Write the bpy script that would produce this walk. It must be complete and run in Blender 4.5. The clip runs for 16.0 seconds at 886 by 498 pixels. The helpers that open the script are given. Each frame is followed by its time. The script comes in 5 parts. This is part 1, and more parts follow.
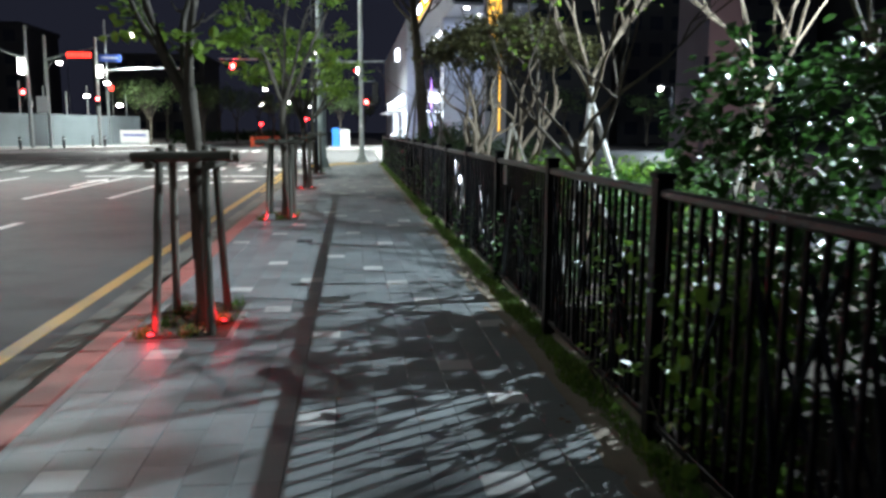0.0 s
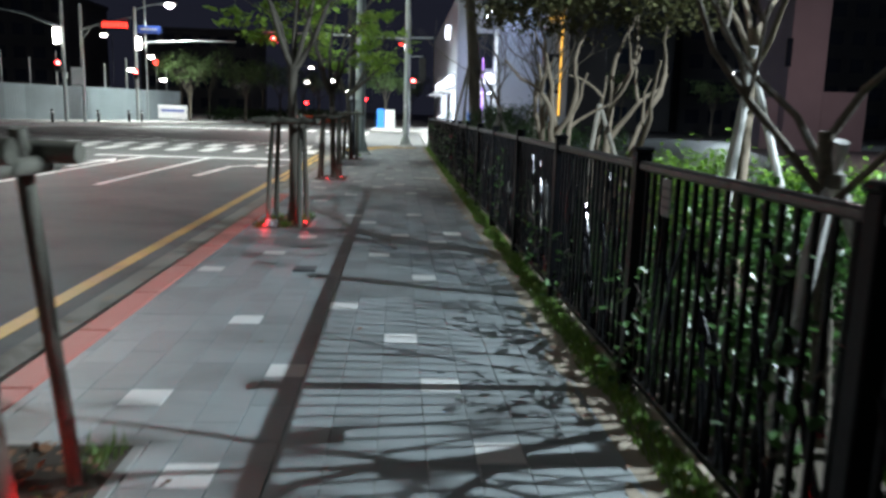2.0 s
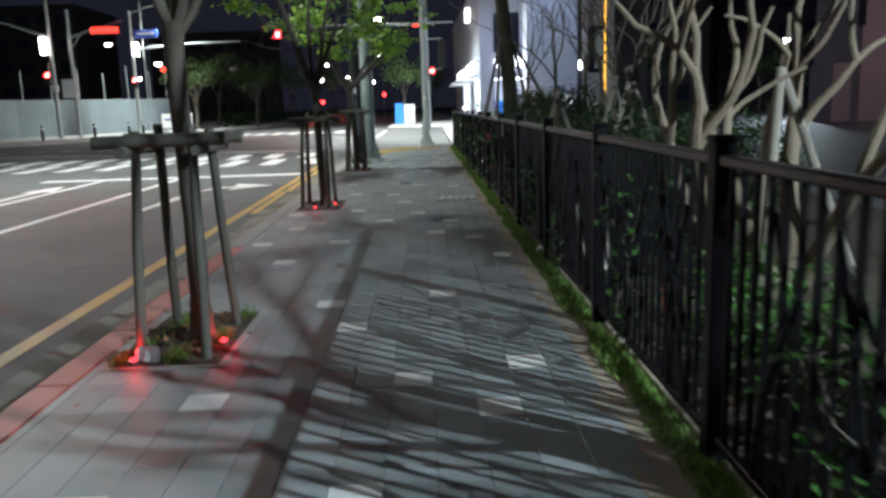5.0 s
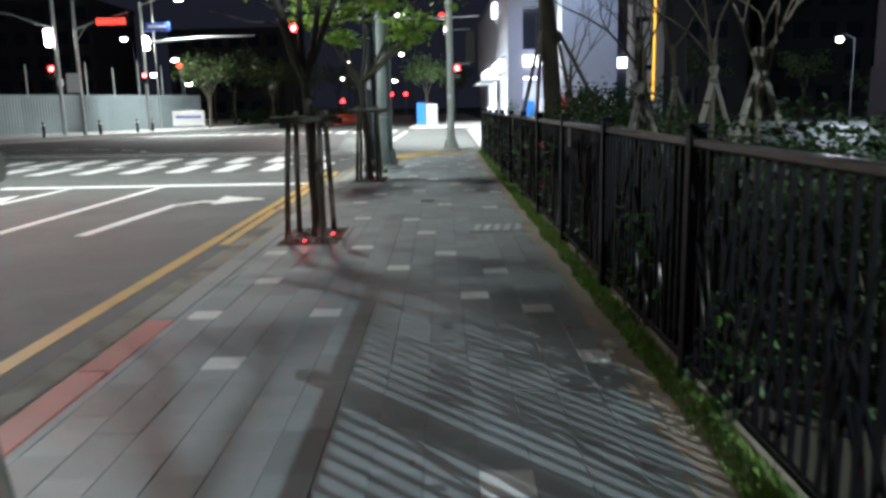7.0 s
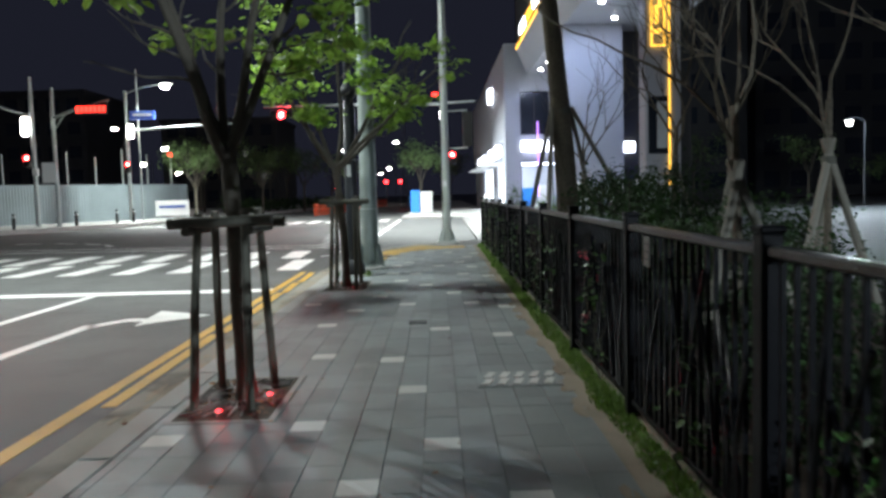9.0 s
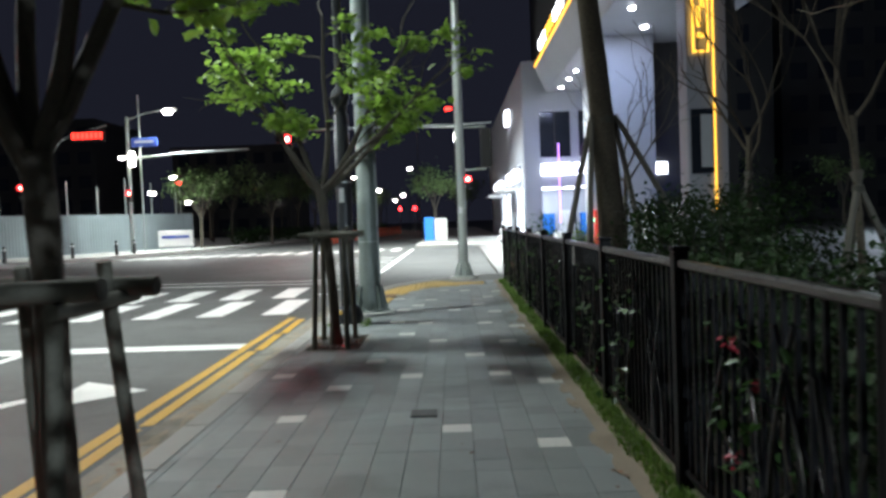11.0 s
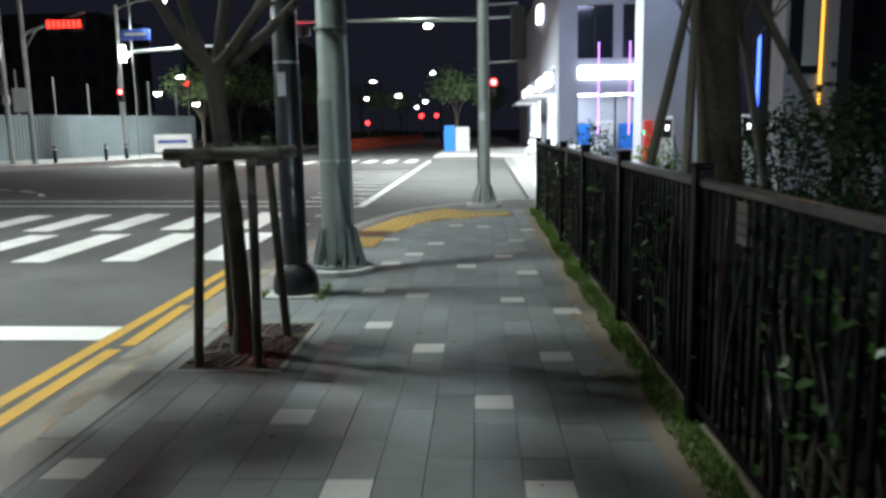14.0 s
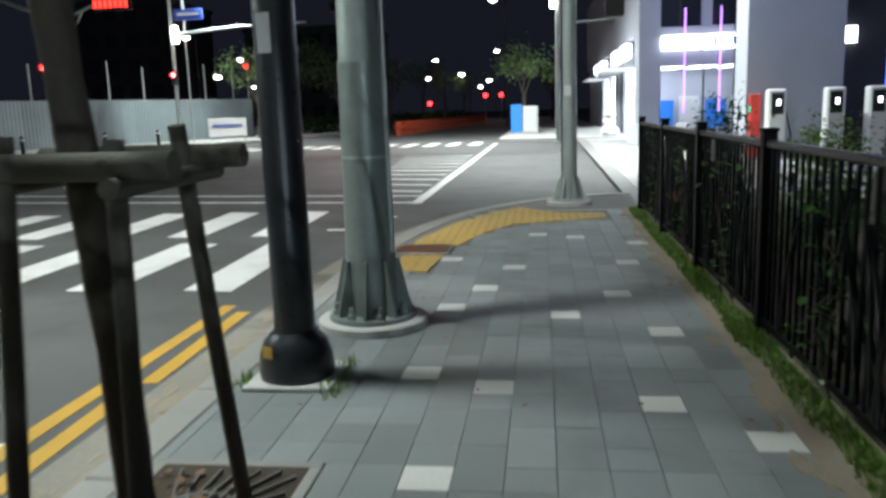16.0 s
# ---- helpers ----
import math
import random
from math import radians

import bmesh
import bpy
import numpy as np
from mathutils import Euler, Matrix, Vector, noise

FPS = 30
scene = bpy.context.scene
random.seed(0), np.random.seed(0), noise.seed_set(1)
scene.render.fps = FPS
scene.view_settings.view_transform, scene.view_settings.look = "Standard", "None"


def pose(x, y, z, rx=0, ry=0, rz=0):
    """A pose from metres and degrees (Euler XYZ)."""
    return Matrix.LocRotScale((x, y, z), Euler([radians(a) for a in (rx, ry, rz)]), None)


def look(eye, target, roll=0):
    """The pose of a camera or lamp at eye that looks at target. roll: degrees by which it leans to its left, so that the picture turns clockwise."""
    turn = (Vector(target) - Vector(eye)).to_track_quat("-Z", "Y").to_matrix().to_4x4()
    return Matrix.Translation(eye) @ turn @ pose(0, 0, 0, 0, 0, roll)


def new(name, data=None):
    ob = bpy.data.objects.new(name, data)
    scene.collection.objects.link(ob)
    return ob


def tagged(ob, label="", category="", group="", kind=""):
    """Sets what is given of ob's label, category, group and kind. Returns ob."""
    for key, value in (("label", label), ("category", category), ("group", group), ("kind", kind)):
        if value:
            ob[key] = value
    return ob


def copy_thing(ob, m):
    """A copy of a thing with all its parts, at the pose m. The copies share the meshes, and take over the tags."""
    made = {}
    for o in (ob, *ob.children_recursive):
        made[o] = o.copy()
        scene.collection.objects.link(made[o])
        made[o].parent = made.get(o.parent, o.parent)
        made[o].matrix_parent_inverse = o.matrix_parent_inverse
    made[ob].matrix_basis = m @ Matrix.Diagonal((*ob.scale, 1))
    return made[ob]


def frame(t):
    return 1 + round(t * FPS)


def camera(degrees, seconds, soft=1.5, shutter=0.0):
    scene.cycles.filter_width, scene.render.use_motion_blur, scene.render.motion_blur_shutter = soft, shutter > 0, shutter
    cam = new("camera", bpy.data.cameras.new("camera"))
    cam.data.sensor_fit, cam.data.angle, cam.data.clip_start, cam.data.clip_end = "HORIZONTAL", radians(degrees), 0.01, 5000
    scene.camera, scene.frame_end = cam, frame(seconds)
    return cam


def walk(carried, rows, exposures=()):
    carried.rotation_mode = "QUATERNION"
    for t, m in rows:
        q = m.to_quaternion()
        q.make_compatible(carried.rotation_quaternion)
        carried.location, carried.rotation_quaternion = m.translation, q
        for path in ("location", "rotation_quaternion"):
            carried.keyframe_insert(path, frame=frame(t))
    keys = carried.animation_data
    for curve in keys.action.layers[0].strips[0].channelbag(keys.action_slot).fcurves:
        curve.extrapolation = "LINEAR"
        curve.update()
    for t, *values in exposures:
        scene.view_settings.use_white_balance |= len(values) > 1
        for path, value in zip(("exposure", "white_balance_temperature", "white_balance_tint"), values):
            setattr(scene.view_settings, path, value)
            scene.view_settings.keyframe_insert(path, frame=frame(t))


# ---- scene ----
cam = camera(59.5, 16.0, 3.0, 0.5)
METRES, EYE, TILT, LEAN, TURN = 23.4, 1.4, 0.65, 0.0, -6.7
ROWS = [
    (0.0, 0.0, 0.0, 0.0, 0.04, -9.32, -0.26),
    (0.5, -0.0025, 0.0351, -0.0005, -0.12, -10.64, -0.58),
    (1.0, -0.0051, 0.071, -0.0014, 0.21, -11.03, 0.44),
    (1.5, -0.0081, 0.1069, -0.0025, 2.84, -10.67, -0.62),
    (2.0, -0.0095, 0.1431, -0.0035, 3.52, -10.59, -1.62),
    (2.5, -0.0117, 0.1826, -0.0043, 2.84, -10.55, -1.76),
    (3.0, -0.0129, 0.2174, -0.0046, 2.11, -10.07, -1.23),
    (3.5, -0.016, 0.2515, -0.0042, 2.94, -10.50, -0.08),
    (4.0, -0.0186, 0.2832, -0.0041, 3.39, -10.51, 1.37),
    (6.5, -0.0434, 0.4434, -0.0084, 6.74, -12.43, 1.25),
    (7.0, -0.047, 0.4738, -0.0086, 6.64, -11.11, 1.27),
    (7.5, -0.0511, 0.5049, -0.008, 6.32, -8.86, 1.07),
    (8.0, -0.0531, 0.5336, -0.0079, 5.37, -6.48, 1.05),
    (8.5, -0.0568, 0.5627, -0.0084, 5.88, -5.51, 1.3),
    (9.0, -0.0603, 0.5931, -0.0081, 6.28, -4.81, 1.69),
    (11.5, -0.0761, 0.7327, -0.0083, 7.82, -2.57, 2.66),
    (12.0, -0.079, 0.7629, -0.0084, 7.83, -1.87, 3.38),
    (12.5, -0.0798, 0.7904, -0.0077, 7.54, -0.21, 3.01),
    (13.0, -0.0821, 0.8215, -0.0087, 7.56, -3.76, 2.16),
    (13.5, -0.0845, 0.8497, -0.0095, 8.37, -7.90, 1.95),
    (14.0, -0.0888, 0.8785, -0.0101, 9.21, -9.47, 1.13),
    (14.5, -0.0942, 0.9062, -0.0107, 10.79, -11.02, 0.86),
    (15.0, -0.1017, 0.9337, -0.0111, 13.18, -11.35, 1.37),
    (15.5, -0.1076, 0.963, -0.0116, 13.69, -11.21, 1.93),
    (16.0, -0.114, 0.9918, -0.012, 13.81, -10.76, 2.03),
]
walk(cam, [(t, pose(0, 0, EYE, TILT, LEAN, TURN) @ pose(METRES * x, METRES * y, METRES * z, 90 + pitch, roll, yaw)) for t, x, y, z, yaw, pitch, roll in ROWS],
     [(0.0, 0.66), (1.2, 0.6), (2.5, 0.38), (4.0, 0.36), (7.0, 0.45), (9.0, 0.46), (12.0, 0.30), (14.0, 0.10), (16.0, 0.0)])

# ---- world and large lights ----
world = bpy.data.worlds.new("night_sky")
scene.world = world
world.use_nodes = True
wn = world.node_tree.nodes
wn["Background"].inputs[0].default_value = (0.0078, 0.0086, 0.0145, 1)
wn["Background"].inputs[1].default_value = 1.0


def lamp(name, kind, place, power, color, size=0.2, target=None, cone=140, soft=0.6):
    data = bpy.data.lights.new(name, kind)
    data.energy, data.color = power, color
    if kind == "AREA":
        data.shape, data.size = "DISK", size
    else:
        data.shadow_soft_size = size
    if kind == "SPOT":
        data.spot_size, data.spot_blend = radians(cone), soft
    ob = new(name, data)
    ob.matrix_world = look(place, target or (place[0], place[1] + 0.001, place[2] - 1))
    return tagged(ob, kind="structure")


COOL, WHITE, WARM, RED = (0.74, 0.89, 1.0), (0.90, 1.0, 0.97), (1.0, 0.82, 0.6), (1.0, 0.02, 0.03)
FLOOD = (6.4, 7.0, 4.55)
lamp("lot_flood_light", "SPOT", FLOOD, 4000, COOL, 0.028, (1.0, 9.9, 0.0), 122, 0.5)
# Fill spot added at the flood to brighten the lot beyond.
lamp("lot_fill_light", "SPOT", (FLOOD[0] + 0.7, FLOOD[1], FLOOD[2]), 1600, COOL, 0.1, (22.0, 34.0, 0.0), 90, 0.6)
STREET = (-3.7, 27.1, 9.0)
lamp("street_light_near", "SPOT", STREET, 6100, WHITE, 0.5, (-9.4, 33.0, 0), 165, 1.0)
lamp("street_light_near_side", "SPOT", (STREET[0] + 0.1, STREET[1] - 0.2, STREET[2]), 1800, WHITE, 0.5, (-0.6, 22.0, 0), 64, 1.0)
# Added fill over road and pavement; no lamp is known here.
lamp("road_fill_light", "SPOT", (-14.0, 30.0, 9.0), 4100, WHITE, 0.4, (-6.0, 24.0, 0), 130, 1.0)
lamp("red_signal_glow_near", "SPOT", (-8.9, 27.4, 5.5), 430, RED, 0.2, (-5.0, 12.0, 0), 120, 1.0)
# Unseen fill added behind the start to lift the near road.
lamp("rear_fill_light", "SPOT", (-12.0, -7.0, 9.0), 1000, WHITE, 0.25, (-9.5, 3.0, 0), 90, 1.0)
lamp("street_light_far_left", "SPOT", (-16.9, 64.0, 8.25), 7500, WHITE, 0.25, None, 150, 0.9)
lamp("street_light_far_right", "SPOT", (-2.6, 58.5, 8.6), 11000, WHITE, 0.25, None, 150, 0.9)
# Added spot that makes the driveway bright; it belongs to no lamp.
lamp("driveway_fill_light", "SPOT", (1.5, 45.0, 8.8), 11000, WHITE, 0.25, None, 110, 0.9)
lamp("signal_glow", "POINT", (-8.1, 56.2, 5.5), 350, RED, 0.15)


# ---- materials ----
def mat(name, color, rough=0.65, metal=0.0, scale=6.0, var=0.3, bump=0.15, fine=90.0, rnd=0.0, stain=0.0, stain_color=(0.05, 0.045, 0.035), leaf=0.0, coat=0.0, island=0.0, patch=0.7):
    m = bpy.data.materials.new(name)
    m.use_nodes = True
    nt = m.node_tree
    n, l = nt.nodes, nt.links
    b = n["Principled BSDF"]
    geo = n.new("ShaderNodeNewGeometry")
    big, small = n.new("ShaderNodeTexNoise"), n.new("ShaderNodeTexNoise")
    big.inputs["Scale"].default_value, big.inputs["Detail"].default_value = patch, 5
    small.inputs["Scale"].default_value, small.inputs["Detail"].default_value = scale * 6, 6
    small.inputs["Roughness"].default_value = 0.65
    l.new(geo.outputs["Position"], big.inputs["Vector"])
    l.new(geo.outputs["Position"], small.inputs["Vector"])
    add = n.new("ShaderNodeMath")
    add.operation = "ADD"
    l.new(big.outputs["Fac"], add.inputs[0])
    l.new(small.outputs["Fac"], add.inputs[1])
    rng = n.new("ShaderNodeMapRange")
    rng.inputs["From Min"].default_value, rng.inputs["From Max"].default_value = 0.6, 1.4
    rng.inputs["To Min"].default_value, rng.inputs["To Max"].default_value = 1 - var, 1 + var
    l.new(add.outputs[0], rng.inputs["Value"])
    value = rng.outputs["Result"]
    if rnd or island:
        r2 = n.new("ShaderNodeMapRange")
        amount = rnd or island
        r2.inputs["To Min"].default_value, r2.inputs["To Max"].default_value = 1 - amount, 1 + amount
        if rnd:
            info = n.new("ShaderNodeObjectInfo")
            l.new(info.outputs["Random"], r2.inputs["Value"])
        else:
            l.new(geo.outputs["Random Per Island"], r2.inputs["Value"])
        mul = n.new("ShaderNodeMath")
        mul.operation = "MULTIPLY"
        l.new(value, mul.inputs[0])
        l.new(r2.outputs["Result"], mul.inputs[1])
        value = mul.outputs[0]
    hsv = n.new("ShaderNodeHueSaturation")
    hsv.inputs["Color"].default_value = (*color, 1)
    l.new(value, hsv.inputs["Value"])
    out = hsv.outputs["Color"]
    if stain:
        st = n.new("ShaderNodeTexNoise")
        st.inputs["Scale"].default_value, st.inputs["Detail"].default_value, st.inputs["Distortion"].default_value = 1.7, 8, 0.6
        l.new(geo.outputs["Position"], st.inputs["Vector"])
        sr = n.new("ShaderNodeMapRange")
        sr.inputs["From Min"].default_value, sr.inputs["From Max"].default_value, sr.inputs["To Max"].default_value = 0.5, 0.72, stain
        l.new(st.outputs["Fac"], sr.inputs["Value"])
        mx = n.new("ShaderNodeMix")
        mx.data_type = "RGBA"
        mx.inputs[7].default_value = (*stain_color, 1)
        l.new(sr.outputs["Result"], mx.inputs[0])
        l.new(out, mx.inputs[6])
        out = mx.outputs[2]
    l.new(out, b.inputs["Base Color"])
    rr = n.new("ShaderNodeMapRange")
    rr.inputs["From Min"].default_value, rr.inputs["From Max"].default_value = 0.3, 0.7
    rr.inputs["To Min"].default_value, rr.inputs["To Max"].default_value = max(rough - 0.1, 0.03), min(rough + 0.1, 1)
    l.new(small.outputs["Fac"], rr.inputs["Value"])
    l.new(rr.outputs["Result"], b.inputs["Roughness"])
    b.inputs["Metallic"].default_value = metal
    b.inputs["Coat Weight"].default_value = coat
    if bump:
        fn = n.new("ShaderNodeTexNoise")
        fn.inputs["Scale"].default_value, fn.inputs["Detail"].default_value = fine, 4
        l.new(geo.outputs["Position"], fn.inputs["Vector"])
        bp = n.new("ShaderNodeBump")
        bp.inputs["Strength"].default_value, bp.inputs["Distance"].default_value = bump, 0.01
        l.new(fn.outputs["Fac"], bp.inputs["Height"])
        l.new(bp.outputs["Normal"], b.inputs["Normal"])
    if leaf:
        tr = n.new("ShaderNodeBsdfTranslucent")
        l.new(out, tr.inputs["Color"])
        ms = n.new("ShaderNodeMixShader")
        ms.inputs[0].default_value = leaf
        l.new(b.outputs[0], ms.inputs[1])
        l.new(tr.outputs[0], ms.inputs[2])
        l.new(ms.outputs[0], n["Material Output"].inputs["Surface"])
    return m


def glow(name, color, strength):
    m = bpy.data.materials.new(name)
    m.use_nodes = True
    b = m.node_tree.nodes["Principled BSDF"]
    b.inputs["Base Color"].default_value = (*[0.3 * c for c in color], 1)
    b.inputs["Emission Color"].default_value, b.inputs["Emission Strength"].default_value = (*color, 1), strength
    return m


ASPHALT = mat("asphalt", (0.082, 0.083, 0.081), 0.72, 0, 14, 0.35, 0.5, 160, stain=0.35, stain_color=(0.025, 0.024, 0.024))
LOT = mat("lot_asphalt", (0.10, 0.105, 0.11), 0.6, 0, 12, 0.3, 0.4, 150)
PAVER = mat("grey_paver", (0.185, 0.205, 0.207), 0.5, 0, 12, 0.3, 0.3, 140, rnd=0.17, stain=0.45, stain_color=(0.075, 0.075, 0.073))
PAVER_REST = mat("grey_paver_rest", (0.185, 0.205, 0.207), 0.5, 0, 12, 0.3, 0.3, 140, island=0.17, stain=0.45, stain_color=(0.075, 0.075, 0.073))
PAVER_WHITE = mat("white_paver", (0.52, 0.52, 0.50), 0.55, 0, 10, 0.2, 0.2, 140, rnd=0.08, stain=0.3, stain_color=(0.28, 0.27, 0.25))
PAVER_DARK = mat("dark_paver", (0.055, 0.056, 0.06), 0.55, 0, 10, 0.2, 0.2, 140)
PAVER_YELLOW = mat("yellow_tactile_paver", (0.42, 0.28, 0.08), 0.65, 0, 10, 0.2, 0.2, 140, island=0.12, stain=0.3, stain_color=(0.25, 0.2, 0.12))
MORTAR = mat("joint_sand", (0.17, 0.168, 0.158), 0.9, 0, 20, 0.3, 0.3)
KERB_RED = mat("red_painted_kerb", (0.42, 0.13, 0.105), 0.6, 0, 10, 0.2, 0.25, 120, stain=0.4, stain_color=(0.36, 0.22, 0.19))
GRANITE = mat("granite_kerb", (0.245, 0.24, 0.228), 0.65, 0, 25, 0.2, 0.25, 150, rnd=0.1, stain=0.35, stain_color=(0.18, 0.165, 0.14))
GUTTER = mat("dirty_gutter_concrete", (0.215, 0.20, 0.17), 0.88, 0, 8, 0.3, 0.35, 120, stain=0.9, stain_color=(0.055, 0.045, 0.032))
PAINT_WHITE = mat("white_road_paint", (0.72, 0.72, 0.70), 0.5, 0, 12, 0.14, 0.3, 160, stain=0.35, stain_color=(0.32, 0.32, 0.31))
PAINT_YELLOW = mat("yellow_road_paint", (0.50, 0.29, 0.04), 0.55, 0, 12, 0.2, 0.3, 160, stain=0.5, stain_color=(0.25, 0.18, 0.07))
CONCRETE = mat("light_concrete", (0.42, 0.42, 0.40), 0.75, 0, 6, 0.2, 0.25, 110, stain=0.3, stain_color=(0.25, 0.24, 0.22))
SOIL = mat("garden_soil", (0.045, 0.034, 0.022), 0.95, 0, 10, 0.45, 0.8, 60)
SAND = mat("sandy_soil", (0.25, 0.21, 0.16), 0.95, 0, 16, 0.4, 0.7, 90, stain=0.6, stain_color=(0.09, 0.07, 0.045))
GRASS = mat("grass_blades", (0.12, 0.21, 0.035), 0.6, 0, 8, 0.35, 0, island=0.4, leaf=0.35)
FENCE = mat("black_fence_paint", (0.005, 0.005, 0.006), 0.4, 0.0, 10, 0.25, 0.08, 200)
FENCE.node_tree.nodes["Principled BSDF"].inputs["Specular IOR Level"].default_value = 0.08
BRANCH = mat("glossy_black_bar", (0.006, 0.006, 0.007), 0.15, 0.0, 10, 0.2, 0)
FENCE_CAP = mat("brown_grey_rail", (0.045, 0.042, 0.041), 0.33, 0.3, 10, 0.25, 0.08, 200)
TIMBER = mat("weathered_timber", (0.088, 0.084, 0.066), 0.8, 0, 9, 0.4, 0.5, 70, rnd=0.15, stain=0.4, stain_color=(0.05, 0.05, 0.035))
# Flood light on the nearest props, put into a much paler wood colour.
PROP_LIT = mat("lit_prop_pole", (0.52, 0.51, 0.48), 0.7, 0, 9, 0.25, 0.3, 70)
PROP_WOOD = mat("pale_prop_pole", (0.17, 0.155, 0.125), 0.75, 0, 9, 0.3, 0.4, 70, rnd=0.15)
PROP_GREY = mat("grey_prop_pole", (0.17, 0.155, 0.125), 0.8, 0, 9, 0.35, 0.4, 70, rnd=0.15)
BARK = mat("street_tree_bark", (0.066, 0.057, 0.043), 0.85, 0, 7, 0.45, 0.8, 45)
BARK_DARK = mat("rough_dark_bark", (0.10, 0.083, 0.06), 0.9, 0, 5, 0.85, 1.0, 32)
BARK_PALE = mat("pale_pine_bark", (0.17, 0.135, 0.095), 0.85, 0, 6, 0.4, 0.8, 40)
LEAF = mat("street_tree_leaf", (0.20, 0.33, 0.05), 0.5, 0, 5, 0.2, 0, island=0.35, leaf=0.5)
LEAF_BUSH = mat("glossy_bush_leaf", (0.04, 0.10, 0.022), 0.36, 0, 5, 0.2, 0, island=0.45, leaf=0.25)
LEAF_BRIGHT = mat("young_shrub_leaf", (0.16, 0.29, 0.04), 0.4, 0, 5, 0.2, 0, island=0.4, leaf=0.35)
LEAF_DARK = mat("dark_hedge_leaf", (0.022, 0.05, 0.012), 0.7, 0, 5, 0.2, 0, island=0.45, leaf=0.25)
LEAF_MID = mat("corner_tree_leaf", (0.17, 0.27, 0.10), 0.6, 0, 5, 0.2, 0, island=0.4, leaf=0.4)
LEAF_FAR = mat("far_tree_leaf", (0.11, 0.17, 0.06), 0.6, 0, 5, 0.2, 0, island=0.4, leaf=0.35)
NEEDLE = mat("pine_needles", (0.075, 0.075, 0.028), 0.6, 0, 5, 0.3, 0, island=0.5, leaf=0.25)
ROSE = mat("rose_petals", (0.32, 0.03, 0.05), 0.5, 0, 5, 0.2, 0, island=0.3, leaf=0.2)
LITTER = mat("dry_leaf_litter", (0.20, 0.10, 0.05), 0.8, 0, 9, 0.4, 0, island=0.5)
IRON = mat("cast_iron_grate", (0.16, 0.155, 0.15), 0.45, 0.7, 12, 0.3, 0.2, 100)
STEEL = mat("galvanised_steel", (0.38, 0.42, 0.41), 0.42, 0.5, 4, 0.18, 0.08, 60, stain=0.25, stain_color=(0.22, 0.24, 0.23))
GREEN_STEEL = mat("green_grey_pole_paint", (0.21, 0.245, 0.235), 0.4, 0.25, 4, 0.2, 0.08, 60, stain=0.35, stain_color=(0.12, 0.15, 0.14))
BLACK_STEEL = mat("black_lamp_post_paint", (0.025, 0.028, 0.033), 0.35, 0.3, 6, 0.25, 0.1, 80, coat=0.2)
BLACK = mat("matt_black_housing", (0.012, 0.012, 0.013), 0.5, 0, 6, 0.2, 0.05)
PLATE = mat("weathered_plate", (0.10, 0.096, 0.09), 0.5, 0.2, 20, 0.25, 0)
STICKER = mat("sticker_paper", (0.6, 0.62, 0.64), 0.5, 0, 20, 0.2, 0)
ORANGE = mat("orange_plastic", (0.75, 0.10, 0.03), 0.5, 0, 6, 0.2, 0.05, rnd=0.1)
BLUE_BOX = mat("blue_cabinet", (0.03, 0.22, 0.75), 0.45, 0, 6, 0.15, 0.05)
GREY_BOX = mat("pale_cabinet", (0.55, 0.57, 0.56), 0.5, 0, 6, 0.15, 0.05)
PANEL = mat("grey_hoarding_sheet", (0.18, 0.215, 0.23), 0.5, 0.2, 3, 0.2, 0.08, 60, rnd=0.16)
WALL_LIGHT = mat("pale_cladding", (0.40, 0.42, 0.48), 0.45, 0, 3, 0.1, 0.06, 60)
WALL_PINK = mat("pale_pink_render", (0.36, 0.28, 0.29), 0.8, 0, 3, 0.12, 0.1, 60)
WALL_DARK = mat("dark_facade", (0.03, 0.031, 0.034), 0.7, 0, 3, 0.2, 0.1, 60)
GLASS_DARK = mat("dark_window_glass", (0.02, 0.025, 0.035), 0.08, 0, 3, 0.1, 0)
BANNER = mat("white_banner", (0.7, 0.7, 0.7), 0.6, 0, 4, 0.1, 0.05)
SIGN_BLUE = mat("blue_road_sign", (0.05, 0.10, 0.42), 0.4, 0, 4, 0.1, 0)
MANHOLE = mat("rusty_manhole_lid", (0.14, 0.07, 0.04), 0.6, 0.4, 14, 0.3, 0.3)
CHARGER = mat("white_charger_plastic", (0.75, 0.75, 0.74), 0.35, 0, 4, 0.06, 0)
RED_PAINT = mat("red_cabinet_paint", (0.6, 0.04, 0.03), 0.45, 0, 4, 0.15, 0)
GLOW_RED = glow("red_signal_light", (1.0, 0.02, 0.025), 14)
# Clips to near white, for the glare painted on lit signals.
GLOW_RED_GLARE = glow("red_signal_glare", (1.0, 0.16, 0.14), 26)
GLOW_RED_SOFT = glow("red_led", (1.0, 0.03, 0.02), 5)
GLOW_GREEN = glow("green_led", (0.02, 1.0, 0.55), 3)
GLOW_LAMP = glow("white_lamp_lens", (1.0, 0.98, 0.92), 45)
GLOW_FAR = glow("far_lamp_lens", (1.0, 0.97, 0.88), 22)
GLOW_SIGN = glow("white_sign_face", (0.85, 0.9, 1.0), 5)
GLOW_SHOP = glow("lit_shop_glow", (0.85, 0.93, 1.0), 5)
GLOW_YELLOW = glow("amber_neon", (1.0, 0.52, 0.06), 1.7)
GLOW_BLUE = glow("blue_neon", (0.05, 0.12, 1.0), 6)
GLOW_VIOLET = glow("violet_neon", (0.55, 0.25, 1.0), 3)
GLOW_SPOT = glow("soffit_downlight_lens", (0.95, 0.97, 1.0), 30)
# Glow of the added discs that redden the tree pits.
GLOW_PIT_DIM = glow("dim_red_pit_glow", (1.0, 0.02, 0.03), 0.25)
